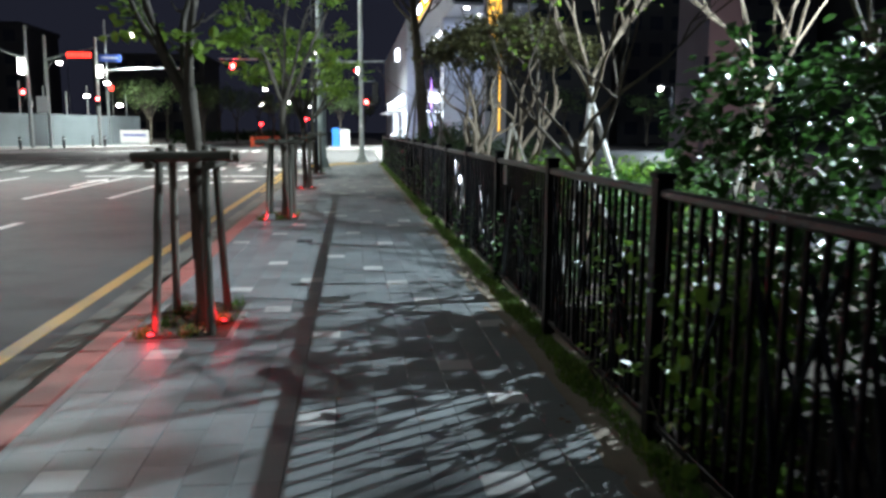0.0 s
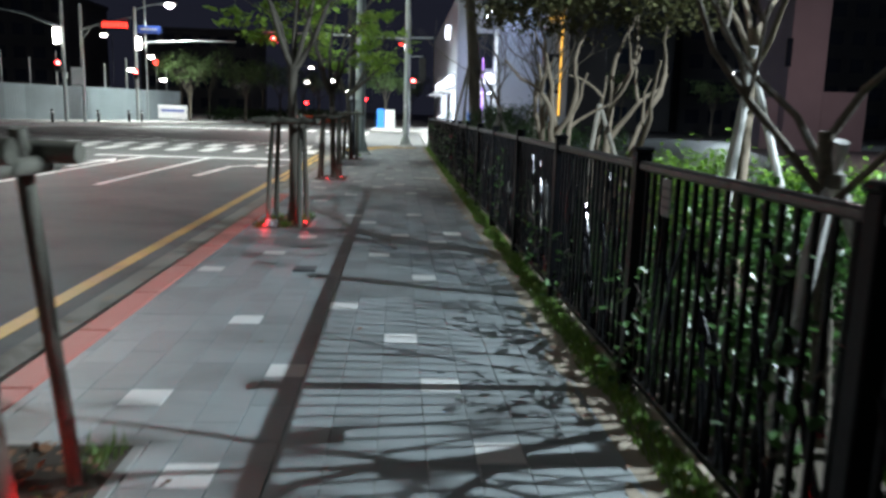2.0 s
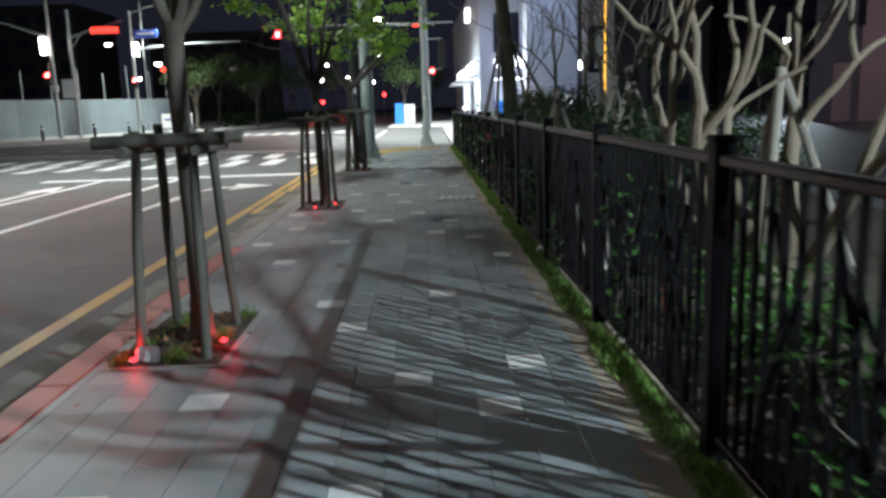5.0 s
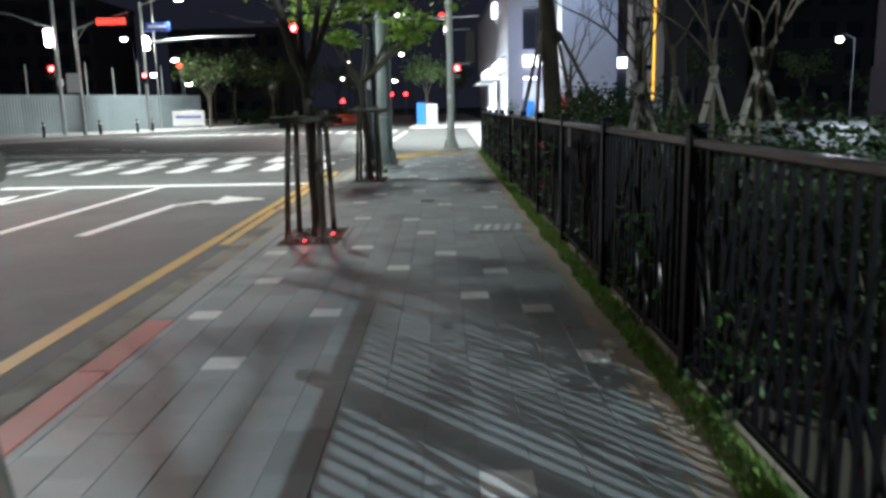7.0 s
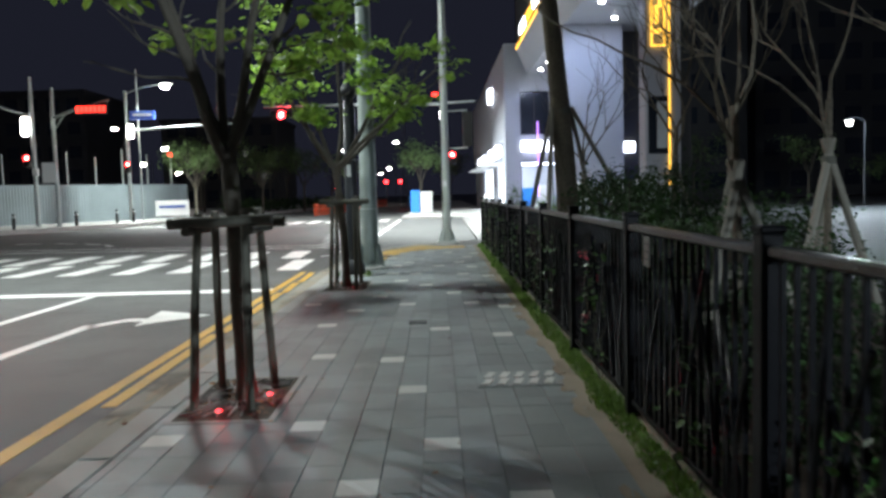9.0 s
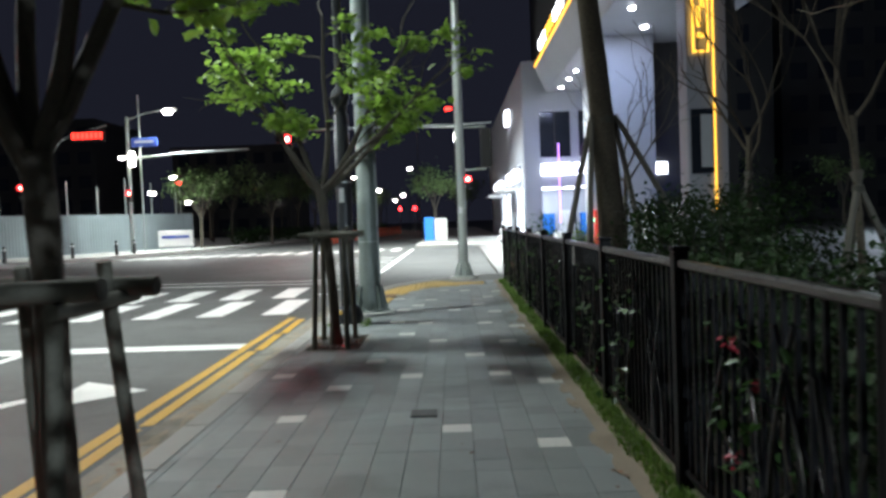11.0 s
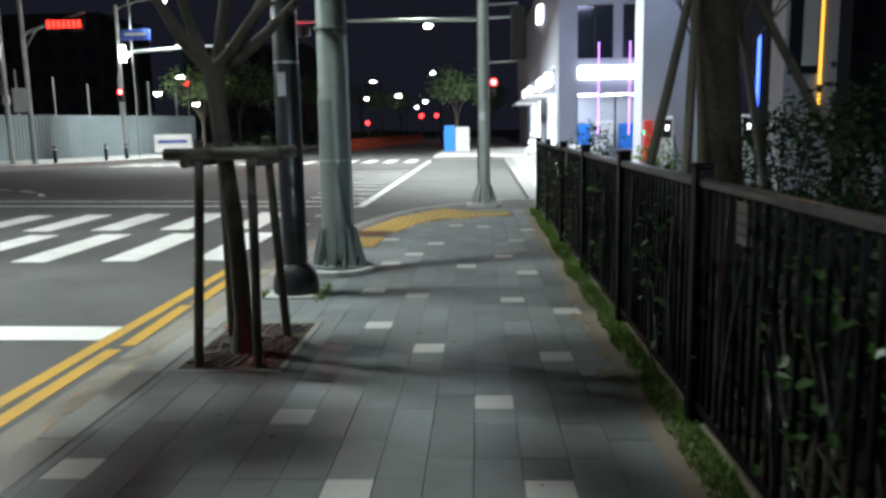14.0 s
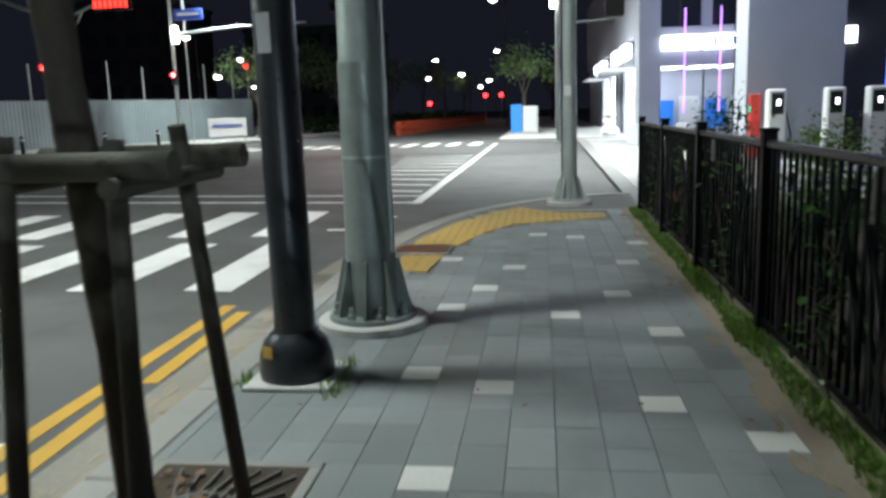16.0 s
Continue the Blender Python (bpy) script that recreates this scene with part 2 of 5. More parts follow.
GLOW_PIT = glow("red_pit_glow", (1.0, 0.02, 0.03), 6)


# ---- mesh building ----
class Geo:
    """Collects vertices and faces of one mesh."""

    def __init__(self, smooth=False):
        self.v, self.f, self.smooth = [], [], smooth

    def box(self, c, s, rz=0.0, b=0.0, m=None):
        hx, hy, hz = s[0] / 2, s[1] / 2, s[2] / 2
        t = m or (Matrix.Translation(c) @ Matrix.Rotation(radians(rz), 4, "Z"))
        k = len(self.v)
        if not b:
            for x in (-hx, hx):
                for y in (-hy, hy):
                    for z in (-hz, hz):
                        self.v.append(tuple(t @ Vector((x, y, z))))
            self.f += [tuple(k + i for i in q) for q in ((0, 1, 3, 2), (4, 6, 7, 5), (0, 4, 5, 1), (2, 3, 7, 6), (0, 2, 6, 4), (1, 5, 7, 3))]
            return self
        i, at = 0, {}
        for x in (-1, 1):
            for y in (-1, 1):
                for z in (-1, 1):
                    for axis in range(3):
                        p = [x * (hx - b), y * (hy - b), z * (hz - b)]
                        p[axis] = (x, y, z)[axis] * (hx, hy, hz)[axis]
                        self.v.append(tuple(t @ Vector(p)))
                        at[(x, y, z, axis)] = k + i
                        i += 1
        for axis in range(3):
            u, w = [a for a in range(3) if a != axis]
            for s1 in (-1, 1):
                def key(su, sw, ax=axis, side=s1, uu=u, ww=w):
                    q = [0, 0, 0]
                    q[ax], q[uu], q[ww] = side, su, sw
                    return tuple(q)
                self.f.append(tuple(at[(*key(a, c2), axis)] for a, c2 in ((-1, -1), (1, -1), (1, 1), (-1, 1))))
            for su in (-1, 1):
                for sw in (-1, 1):
                    q1, q2 = [0, 0, 0], [0, 0, 0]
                    q1[axis], q1[u], q1[w] = -1, su, sw
                    q2[axis], q2[u], q2[w] = 1, su, sw
                    self.f.append((at[(*q1, u)], at[(*q2, u)], at[(*q2, w)], at[(*q1, w)]))
        for x in (-1, 1):
            for y in (-1, 1):
                for z in (-1, 1):
                    self.f.append(tuple(at[(x, y, z, a)] for a in range(3)))
        return self

    def tube(self, pts, radii, seg=8, cap=True):
        pts = [Vector(p) for p in pts]
        if not isinstance(radii, (list, tuple)):
            radii = [radii] * len(pts)
        k, n = len(self.v), len(pts)
        side = None
        for i, p in enumerate(pts):
            d = (pts[min(i + 1, n - 1)] - pts[max(i - 1, 0)]).normalized()
            if side is None:
                side = d.orthogonal().normalized()
            side = (side - d * side.dot(d)).normalized()
            up = d.cross(side)
            for j in range(seg):
                a = 2 * math.pi * j / seg
                self.v.append(tuple(p + (side * math.cos(a) + up * math.sin(a)) * radii[i]))
        for i in range(n - 1):
            for j in range(seg):
                a, b2 = k + i * seg + j, k + i * seg + (j + 1) % seg
                self.f.append((a, b2, b2 + seg, a + seg))
        if cap:
            self.f.append(tuple(k + j for j in reversed(range(seg))))
            self.f.append(tuple(k + (n - 1) * seg + j for j in range(seg)))
        return self

    def lathe(self, c, profile, seg=20):
        """profile: (radius, z) from bottom to top."""
        return self.tube([(c[0], c[1], c[2] + z) for r, z in profile], [max(r, 0.001) for r, z in profile], seg)

    def prism(self, outline, z0, z1):
        k, n = len(self.v), len(outline)
        self.v += [(x, y, z0) for x, y in outline] + [(x, y, z1) for x, y in outline]
        self.f.append(tuple(k + i for i in reversed(range(n))))
        self.f.append(tuple(k + n + i for i in range(n)))
        for i in range(n):
            j = (i + 1) % n
            self.f.append((k + i, k + j, k + n + j, k + n + i))
        return self

    def mesh(self, name):
        me = bpy.data.meshes.new(name)
        me.from_pydata(self.v, [], self.f)
        if len(self.f) < 6000:
            bm = bmesh.new()
            bm.from_mesh(me)
            bmesh.ops.recalc_face_normals(bm, faces=bm.faces)
            bm.to_mesh(me)
            bm.free()
        if self.smooth:
            me.shade_smooth()
            me.set_sharp_from_angle(angle=radians(40))
        return me


def part(name, geo, material, parent=None, label="", at=(0, 0, 0)):
    me = geo.mesh(name) if isinstance(geo, Geo) else geo
    if not me.materials:
        me.materials.append(material)
    ob = new(name, me)
    ob.location = at
    if parent:
        ob.parent = parent
    return tagged(ob, label)


def thing(name, at, label, category, group="", kind=""):
    ob = new(name)
    ob.location = at
    return tagged(ob, label, category, group, kind)


def solid(name, geo, material, label="", category="", group="", kind=""):
    return tagged(part(name, geo, material), label, category, group, kind)


def leaves(geo, centres, n, spread, size, rng, flat=0.5, length=1.0):
    """Folded leaves scattered round the centres."""
    for c in centres:
        for _ in range(n):
            p = Vector(c) + Vector((rng.gauss(0, spread), rng.gauss(0, spread), rng.gauss(0, spread * flat)))
            d = Vector((rng.uniform(-1, 1), rng.uniform(-1, 1), rng.uniform(-0.9, 0.35))).normalized()
            s = d.cross(Vector((rng.uniform(-0.4, 0.4), rng.uniform(-0.4, 0.4), 1))).normalized()
            u = s.cross(d)
            h = size * rng.uniform(0.6, 1.25)
            k = len(geo.v)
            w = h * 0.34
            for a, b2, c2 in ((0, 0, 0), (0.3, 1, 0.25), (0.7, 0.85, 0.2), (length, 0, -0.1), (0.7, -0.85, 0.2), (0.3, -1, 0.25)):
                geo.v.append(tuple(p + d * (a * h) + s * (b2 * w) + u * (c2 * w)))
            geo.f += [(k, k + 1, k + 2, k + 3), (k, k + 3, k + 4, k + 5)]


def limbs(geo, start, way, length, radius, depth, rng, tips, bend=0.25, kids=3, spread=0.7, up=0.25, seg=6):
    """A limb that forks again and again; the ends are added to tips."""
    pts, p, d = [Vector(start)], Vector(start), Vector(way).normalized()
    steps = 4
    for i in range(steps):
        d = (d + Vector((rng.uniform(-bend, bend), rng.uniform(-bend, bend), rng.uniform(-bend, bend) + up * 0.25))).normalized()
        p = p + d * length / steps
        pts.append(p.copy())
    geo.tube(pts, [radius * (1 - 0.45 * i / steps) for i in range(steps + 1)], seg)
    if depth == 0:
        tips.append(tuple(pts[-1]))
        tips.append(tuple(pts[-2]))
        return
    if depth == 1:
        tips.append(tuple(pts[-1]))
    for i in range(kids):
        q = pts[rng.randint(2, steps)] if i else pts[-1]
        w = (d + Vector((rng.uniform(-spread, spread), rng.uniform(-spread, spread), rng.uniform(-0.3, 0.3) + up))).normalized()
        limbs(geo, q, w, length * rng.uniform(0.6, 0.85), radius * 0.55, depth - 1, rng, tips, bend, kids, spread, up, max(seg - 1, 4))


# ---- ground, road and pavement ----
rng = random.Random(7)
ROAD = -0.12
solid("ground", Geo().box((0, 90, ROAD - 0.5), (900, 900, 1.0)), ASPHALT, "dark worn asphalt road and junction at night", "road", kind="structure")


def curve_kerb(offset):
    """The kerb's line round the corner, from the straight to the crossing."""
    pts = [(-1.75, 29.6), (-1.70, 31.0), (-1.42, 32.7), (-0.95, 34.1), (-0.25, 35.1), (0.55, 35.75), (1.35, 36.05)]
    out = []
    for i, (x, y) in enumerate(pts):
        a, b = pts[max(i - 1, 0)], pts[min(i + 1, len(pts) - 1)]
        d = Vector((b[0] - a[0], b[1] - a[1])).normalized()
        out.append((x + d.y * offset, y - d.x * offset))
    return out


def smooth_line(pts, n=4):
    """Points along a Catmull-Rom line."""
    out = []
    for i in range(len(pts) - 1):
        p = [Vector(pts[max(min(j, len(pts) - 1), 0)]) for j in (i - 1, i, i + 1, i + 2)]
        for k in range(n):
            t = k / n
            out.append(tuple(0.5 * (2 * p[1] + (p[2] - p[0]) * t + (2 * p[0] - 5 * p[1] + 4 * p[2] - p[3]) * t * t + (3 * p[1] - p[0] - 3 * p[2] + p[3]) * t ** 3)))
    out.append(tuple(pts[-1]))
    return out


inner = smooth_line(curve_kerb(0.22))
outer = smooth_line(curve_kerb(0.0))
slab = Geo().prism([(-1.6, -10), (-1.6, 29.6)] + inner[1:] + [(1.38, 34.2), (1.38, -10)], ROAD - 0.05, -0.012)
pavement = solid("pavement", slab, MORTAR, "grey block pavement with scattered white blocks", "pavement", kind="structure")

# kerb stones
kerb = thing("kerb", (0, 0, 0), "granite kerb, partly painted red, beside the road", "kerb", kind="structure")
stone = Geo().box((0, 0, 0), (0.196, 0.992, 0.2), b=0.012).mesh("kerb_stone")
red_stone = stone.copy()
stone.materials.append(GRANITE)
red_stone.materials.append(KERB_RED)
for i in range(40):
    y = -9.5 + i
    if y < 29.6:
        part("kerb_stone", red_stone if y < 16.2 else stone, None, kerb, "faded red painted stone" if y < 16.2 else "", (-1.651 + rng.uniform(-0.003, 0.003), y, -0.1 + 0.003 + rng.uniform(-0.002, 0.003)))
for i in range(0, len(outer) - 2, 2):
    g = Geo().prism([outer[i], outer[i + 1], outer[i + 2], inner[i + 2], inner[i + 1], inner[i]], -0.2, 0.0 - 0.002 * (i > 8))
    part("kerb_stone", g, GRANITE, kerb)
solid("gutter", Geo().prism([(-2.13, -10), (-1.752, -10), (-1.752, 29.6)] + outer[1:] + [(x - 0.35, y + 0.12) for x, y in reversed(outer)] + [(-2.13, 29.5)], ROAD - 0.02, ROAD + 0.006), GUTTER, "dirty concrete gutter strip with soil in it", "gutter", kind="structure")


def marking(name, outline, material=PAINT_WHITE, label="worn white road marking", z=ROAD):
    return solid(name, Geo().prism(outline, z - 0.004, z + 0.004), material, label, "road marking", "road markings", "structure")


def strip(x0, y0, x1, y1, w):
    d = Vector((x1 - x0, y1 - y0)).normalized() * w / 2
    return [(x0 - d.y, y0 + d.x), (x1 - d.y, y1 + d.x), (x1 + d.y, y1 - d.x), (x0 + d.y, y0 - d.x)]


marking("yellow_line", strip(-2.30, -10, -2.40, 20.0, 0.13), PAINT_YELLOW, "yellow kerbside line on asphalt")
marking("yellow_line", strip(-2.40, 20.0, -2.46, 29.2, 0.11), PAINT_YELLOW, "yellow kerbside line on asphalt")
for y0, y1 in ((19.5, 22.4), (22.5, 25.9), (26.0, 27.3), (27.4, 29.0)):
    marking("yellow_line", strip(-2.22, y0, -2.27, y1, 0.11), PAINT_YELLOW, "second yellow kerbside line, worn in places")
marking("yellow_line", [(x - 0.45 + 0.1 * (x > -1), y + 0.25) for x, y in outer[12:22]] + [(x - 0.33 + 0.1 * (x > -1), y + 0.14) for x, y in reversed(outer[12:22])], PAINT_YELLOW, "yellow line round the kerb corner")
marking("stop_line", [(-8.6, 26.35), (-2.5, 26.15), (-2.5, 26.55), (-8.6, 26.75)], label="white stop line before the crossing")
for x in (-5.3, -7.1, -10.3):
    marking("lane_line", strip(x - 0.05, 17.9, x, 26.2, 0.14), label="solid white lane line")
for x in (-5.4, -10.4):
    for y in (2.0, 9.0, 11.2):
        marking("lane_line", strip(x, y - 3.2 if y < 11 else y - 1, x, y + (0 if y < 11 else 2.1), 0.14), label="dashed white lane line")
marking("turn_arrow", strip(-4.16, 20.3, -4.02, 23.3, 0.16), label="white right turn arrow on asphalt")
marking("turn_arrow", [(-4.1, 23.2), (-3.72, 23.75), (-3.5, 23.7), (-3.55, 24.35), (-2.75, 23.85), (-3.45, 23.15), (-3.47, 23.48), (-3.68, 23.5), (-3.94, 23.1)], label="white right turn arrow head on asphalt")
marking("turn_arrow", [(-7.6, 22.0), (-7.45, 22.0), (-7.45, 24.0), (-7.2, 24.0), (-7.52, 25.2), (-7.85, 24.0), (-7.6, 24.0)], label="white straight-on arrow on asphalt")
# zebra crossing, two staggered rows
for i in range(13):
    x = -2.66 - 1.13 * i
    marking("zebra_stripe", [(x - 0.46, 29.75), (x, 29.70), (x - 0.06, 32.2), (x - 0.55, 32.25)], label="white zebra crossing stripe on asphalt")
    marking("zebra_stripe", [(x - 0.98, 32.75), (x - 0.50, 32.70), (x - 0.60, 35.1), (x - 1.12, 35.2)], label="white zebra crossing stripe on asphalt")
marking("road_line", strip(-20, 38.6, -2.0, 36.1, 0.14), label="thin white guide line across the junction")
marking("road_line", strip(-20, 39.9, -2.0, 37.1, 0.12), label="thin white guide line across the junction")
marking("road_line", strip(-2.03, 36.0, -1.95, 58.0, 0.18), label="white edge line")
for i in range(10):
    y = 37.9 + i * 1.25
    marking("hatch_line", strip(-2.2, y, -3.5 - 0.12 * i, y + 0.45, 0.14), label="white hatched no-stopping line")
for i in range(15):
    x = -2.6 - 1.0 * i
    marking("zebra_stripe", [(x - 0.5, 56.5), (x, 56.5), (x, 59.8), (x - 0.5, 59.8)], label="white zebra crossing stripe across the far arm")
for x0, y0, x1, y1 in ((-2.75, 33.2, -2.45, 33.2), (-2.6, 34.5, -2.05, 34.4)):
    marking("road_line", strip(x0, y0, x1, y1, 0.1), label="short white line on asphalt")
for i in range(7):
    a = 0.5 + 0.28 * i
    marking("guide_dash", strip(-16 + 6 * math.cos(a), 37 + 6 * math.sin(a), -16 + 6 * math.cos(a + 0.16), 37 + 6 * math.sin(a + 0.16), 0.14), label="white dashed turning guide line")

# yellow tactile area, manhole and vents
tactile = [(-1.30, 30.0), (-0.95, 29.95), (-0.88, 31.0), (-0.62, 32.0), (-0.30, 32.7), (0.85, 33.15), (0.85, 33.65), (0.2, 33.75), (-0.25, 34.3), (-0.55, 33.9), (-1.0, 32.9), (-1.3, 31.6)]
tact = Geo()


def inside(x, y, poly):
    hit = False
    for i in range(len(poly)):
        (x0, y0), (x1, y1) = poly[i - 1], poly[i]
        if (y0 > y) != (y1 > y) and x < (x1 - x0) * (y - y0) / (y1 - y0) + x0:
            hit = not hit
    return hit


tact.prism(tactile, -0.02, 0.002)
for i in range(-14, 12):
    for j in range(0, 48):
        x, y = i * 0.1, 29.9 + j * 0.1
        if all(inside(x + dx, y + dy, tactile) for dx in (-0.04, 0.04) for dy in (-0.05, 0.05)) and j % 3:
            tact.box((x, y, 0.004), (0.03, 0.085, 0.01))
solid("tactile_paving", tact, PAVER_YELLOW, "worn yellow tactile paving at the crossing", "tactile paving", kind="stuff")
lid = thing("manhole_cover", (-1.13, 30.95, 0.0), "rusty brown square manhole lid in tactile paving", "manhole cover")
part("lid", Geo().box((0, 0, 0.012), (0.5, 0.42, 0.03), b=0.006), MANHOLE, lid)
part("frame", Geo().box((0, 0, 0.009), (0.58, 0.5, 0.026), b=0.005), IRON, lid)
vent = thing("vent_grille", (0.76, 19.5, 0.0), "white slanted slots of a small ground vent", "vent")
part("plate", Geo().box((0, 0, 0.0), (0.6, 0.44, 0.01)), PAVER, vent)
slot = Geo().box((0, 0, 0), (0.055, 0.17, 0.008), rz=-16).mesh("slat")
for i in range(5):
    for j in (-0.1, 0.1):
        part("slat", slot, PAVER_WHITE, vent, "", (-0.22 + 0.11 * i + 0.025 * (j > 0), j, 0.01))
hatch = thing("cable_hatch", (-0.61, 9.93, 0.0), "dark square hatch set in grey pavement", "hatch")
part("lid", Geo().box((0, 0, 0.004), (0.19, 0.19, 0.02), b=0.004), PAVER_DARK, hatch)
hatch = thing("cable_hatch", (-0.03, 22.10, 0.0), "dark square hatch set in grey pavement", "hatch")
part("lid", Geo().box((0, 0, 0.002), (0.19, 0.19, 0.02), b=0.004), PAVER_DARK, hatch)

# soil edge, edging, garden, lot
solid("soil_edge", Geo().box((1.23, 12.1, -0.03), (0.26, 44.0, 0.055)), SAND, "sandy soil edge along the fence foot", "soil", kind="structure")
solid("edging", Geo().box((1.39, 12.1, -0.02), (0.06, 44.0, 0.07), b=0.01), SAND, "low concrete edging under the fence", "edging", kind="structure")
bed = Geo()
for i in range(23):
    for j in range(8):
        bed.v.append((1.41 + j * 0.62, -9.9 + i * 2.0, -0.02 + 0.05 * noise.noise(Vector((j * 0.7, i * 0.9, 3)))))
for i in range(22):
    for j in range(7):
        a = i * 8 + j
        bed.f.append((a, a + 1, a + 9, a + 8))
solid("garden_bed", bed, SOIL, "dark garden soil behind the fence", "soil", kind="structure")
solid("parking_lot", Geo().box((35.8, 24, -0.1), (60, 68, 0.06)), LOT, "grey asphalt parking lot lit by lamps", "parking lot", kind="structure")
solid("driveway", Geo().prism([(1.62, 34.3), (5.8, 34.3), (5.8, 58), (1.95, 58)], -0.1, -0.03), CONCRETE, "pale brightly lit concrete driveway", "driveway", kind="structure")
solid("channel", Geo().prism([(1.22, 33.4), (1.60, 34.2), (1.94, 58), (1.55, 58), (1.36, 36.06)], -0.1, -0.024), GRANITE, "pale granite drain channel at the driveway", "channel", kind="structure")
solid("pavement_far", Geo().prism([(-1.95, 60.3), (-1.4, 59.7), (3.9, 58.0), (3.9, 140), (-1.95, 140)], ROAD - 0.05, 0.0), CONCRETE, "pale pavement of the far corner", "pavement", kind="structure")
solid("pavement_left", Geo().prism([(-60, 30), (-26, 44), (-21, 52), (-17.6, 60), (-15, 68), (-9.6, 140), (-60, 140)], ROAD - 0.05, 0.10), CONCRETE, "pale pavement across the junction", "pavement", kind="structure")

# grass tufts along the fence foot
blades = Geo()
for _ in range(46000):
    y = rng.uniform(0.5, 34.0)
    dense = noise.noise(Vector((0, y * 1.3, 0)))
    edge = 1.19 + 0.05 * noise.noise(Vector((5, y * 2.1, 0))) - 0.04 * dense
    if rng.random() > 0.8 + 0.45 * dense:
        continue
    x = edge + (1.345 - edge) * rng.random() ** 0.7
    h = rng.uniform(0.015, 0.06) * (1.0 + 0.8 * dense) * (0.55 + 2.6 * max(x - edge, 0)) * (1.5 if rng.random() < 0.03 else 1.0)
    a, lean = rng.uniform(0, 6.28), rng.uniform(0.3, 1.1) * h
    dx, dy = math.cos(a), math.sin(a)
    w = 0.0045
    k = len(blades.v)
    blades.v += [(x - dy * w, y + dx * w, -0.004), (x + dy * w, y - dx * w, -0.004), (x + dx * lean * 0.4 + dy * w * 0.8, y + dy * lean * 0.4 - dx * w * 0.8, h * 0.6), (x + dx * lean * 0.4 - dy * w * 0.8, y + dy * lean * 0.4 + dx * w * 0.8, h * 0.6), (x + dx * lean, y + dy * lean, h)]
    blades.f += [(k, k + 1, k + 2, k + 3), (k + 3, k + 2, k + 4)]
solid("grass", blades, GRASS, "green grass tufts along the fence foot", "grass", kind="stuff")

# sand and dry leaves washed into the gutter and along the pavement edge
sand = Geo()
for _ in range(620):
    if rng.random() < 0.8:
        x, y, z = rng.gauss(-1.86, 0.09), rng.choice((rng.uniform(0, 30), rng.uniform(19, 29.5), rng.uniform(20, 29.5))), ROAD + 0.006
        if not -2.08 < x < -1.77:
            continue
    else:
        x, y, z = 1.10 - abs(rng.gauss(0, 0.035)), rng.uniform(1, 33.5), 0.0
    size, turn = rng.uniform(0.02, 0.11), rng.uniform(0, 6.28)
    ring = [(x + 0.5 * size * rng.uniform(0.5, 1.1) * math.cos(turn + k * 0.7), y + 1.6 * size * rng.uniform(0.6, 1.2) * math.sin(turn + k * 0.7)) for k in range(9)]
    sand.prism(ring, z - 0.004, z + rng.uniform(0.001, 0.003))
solid("sand_patches", sand, SAND, "patches of washed sand in gutter and pavement edge", "sand", kind="stuff")
fallen = Geo()
leaves(fallen, [(rng.choice((rng.gauss(1.05, 0.06), rng.gauss(-1.9, 0.08), rng.gauss(-1.85, 0.05), rng.uniform(-1.4, 1.0))), rng.uniform(1, 33), 0.006) for _ in range(330)], 1, 0.02, 0.04, rng, 0.02)
for k in range(0, len(fallen.v)):
    x, y, z = fallen.v[k]
    fallen.v[k] = (x, y, (ROAD + 0.02 if x < -1.76 else 0.012) + 0.15 * (z - 0.006))
solid("fallen_leaves", fallen, LITTER, "scattered dry leaves on pavement and gutter", "leaves", kind="stuff")
weeds = Geo()
for cx, cy in ((-1.04, 27.38), (-1.0, 27.0), (-1.44, 27.45), (-1.5, 27.1)):
    for _ in range(45):
        x, y, h, a = cx + rng.gauss(0, 0.03), cy + rng.gauss(0, 0.05), rng.uniform(0.03, 0.09), rng.uniform(0, 6.28)
        k, dx, dy = len(weeds.v), math.cos(a), math.sin(a)
        weeds.v += [(x - dy * 0.005, y + dx * 0.005, -0.004), (x + dy * 0.005, y - dx * 0.005, -0.004), (x + dx * 0.5 * h, y + dy * 0.5 * h, h)]
        weeds.f.append((k, k + 1, k + 2))
solid("weeds", weeds, GRASS, "small weeds round the lamp post foot", "weeds", kind="stuff")

# ---- fence ----
POSTS = [3.24 + 1.907 * k for k in range(-4, 17)]
PITCH = 1.907


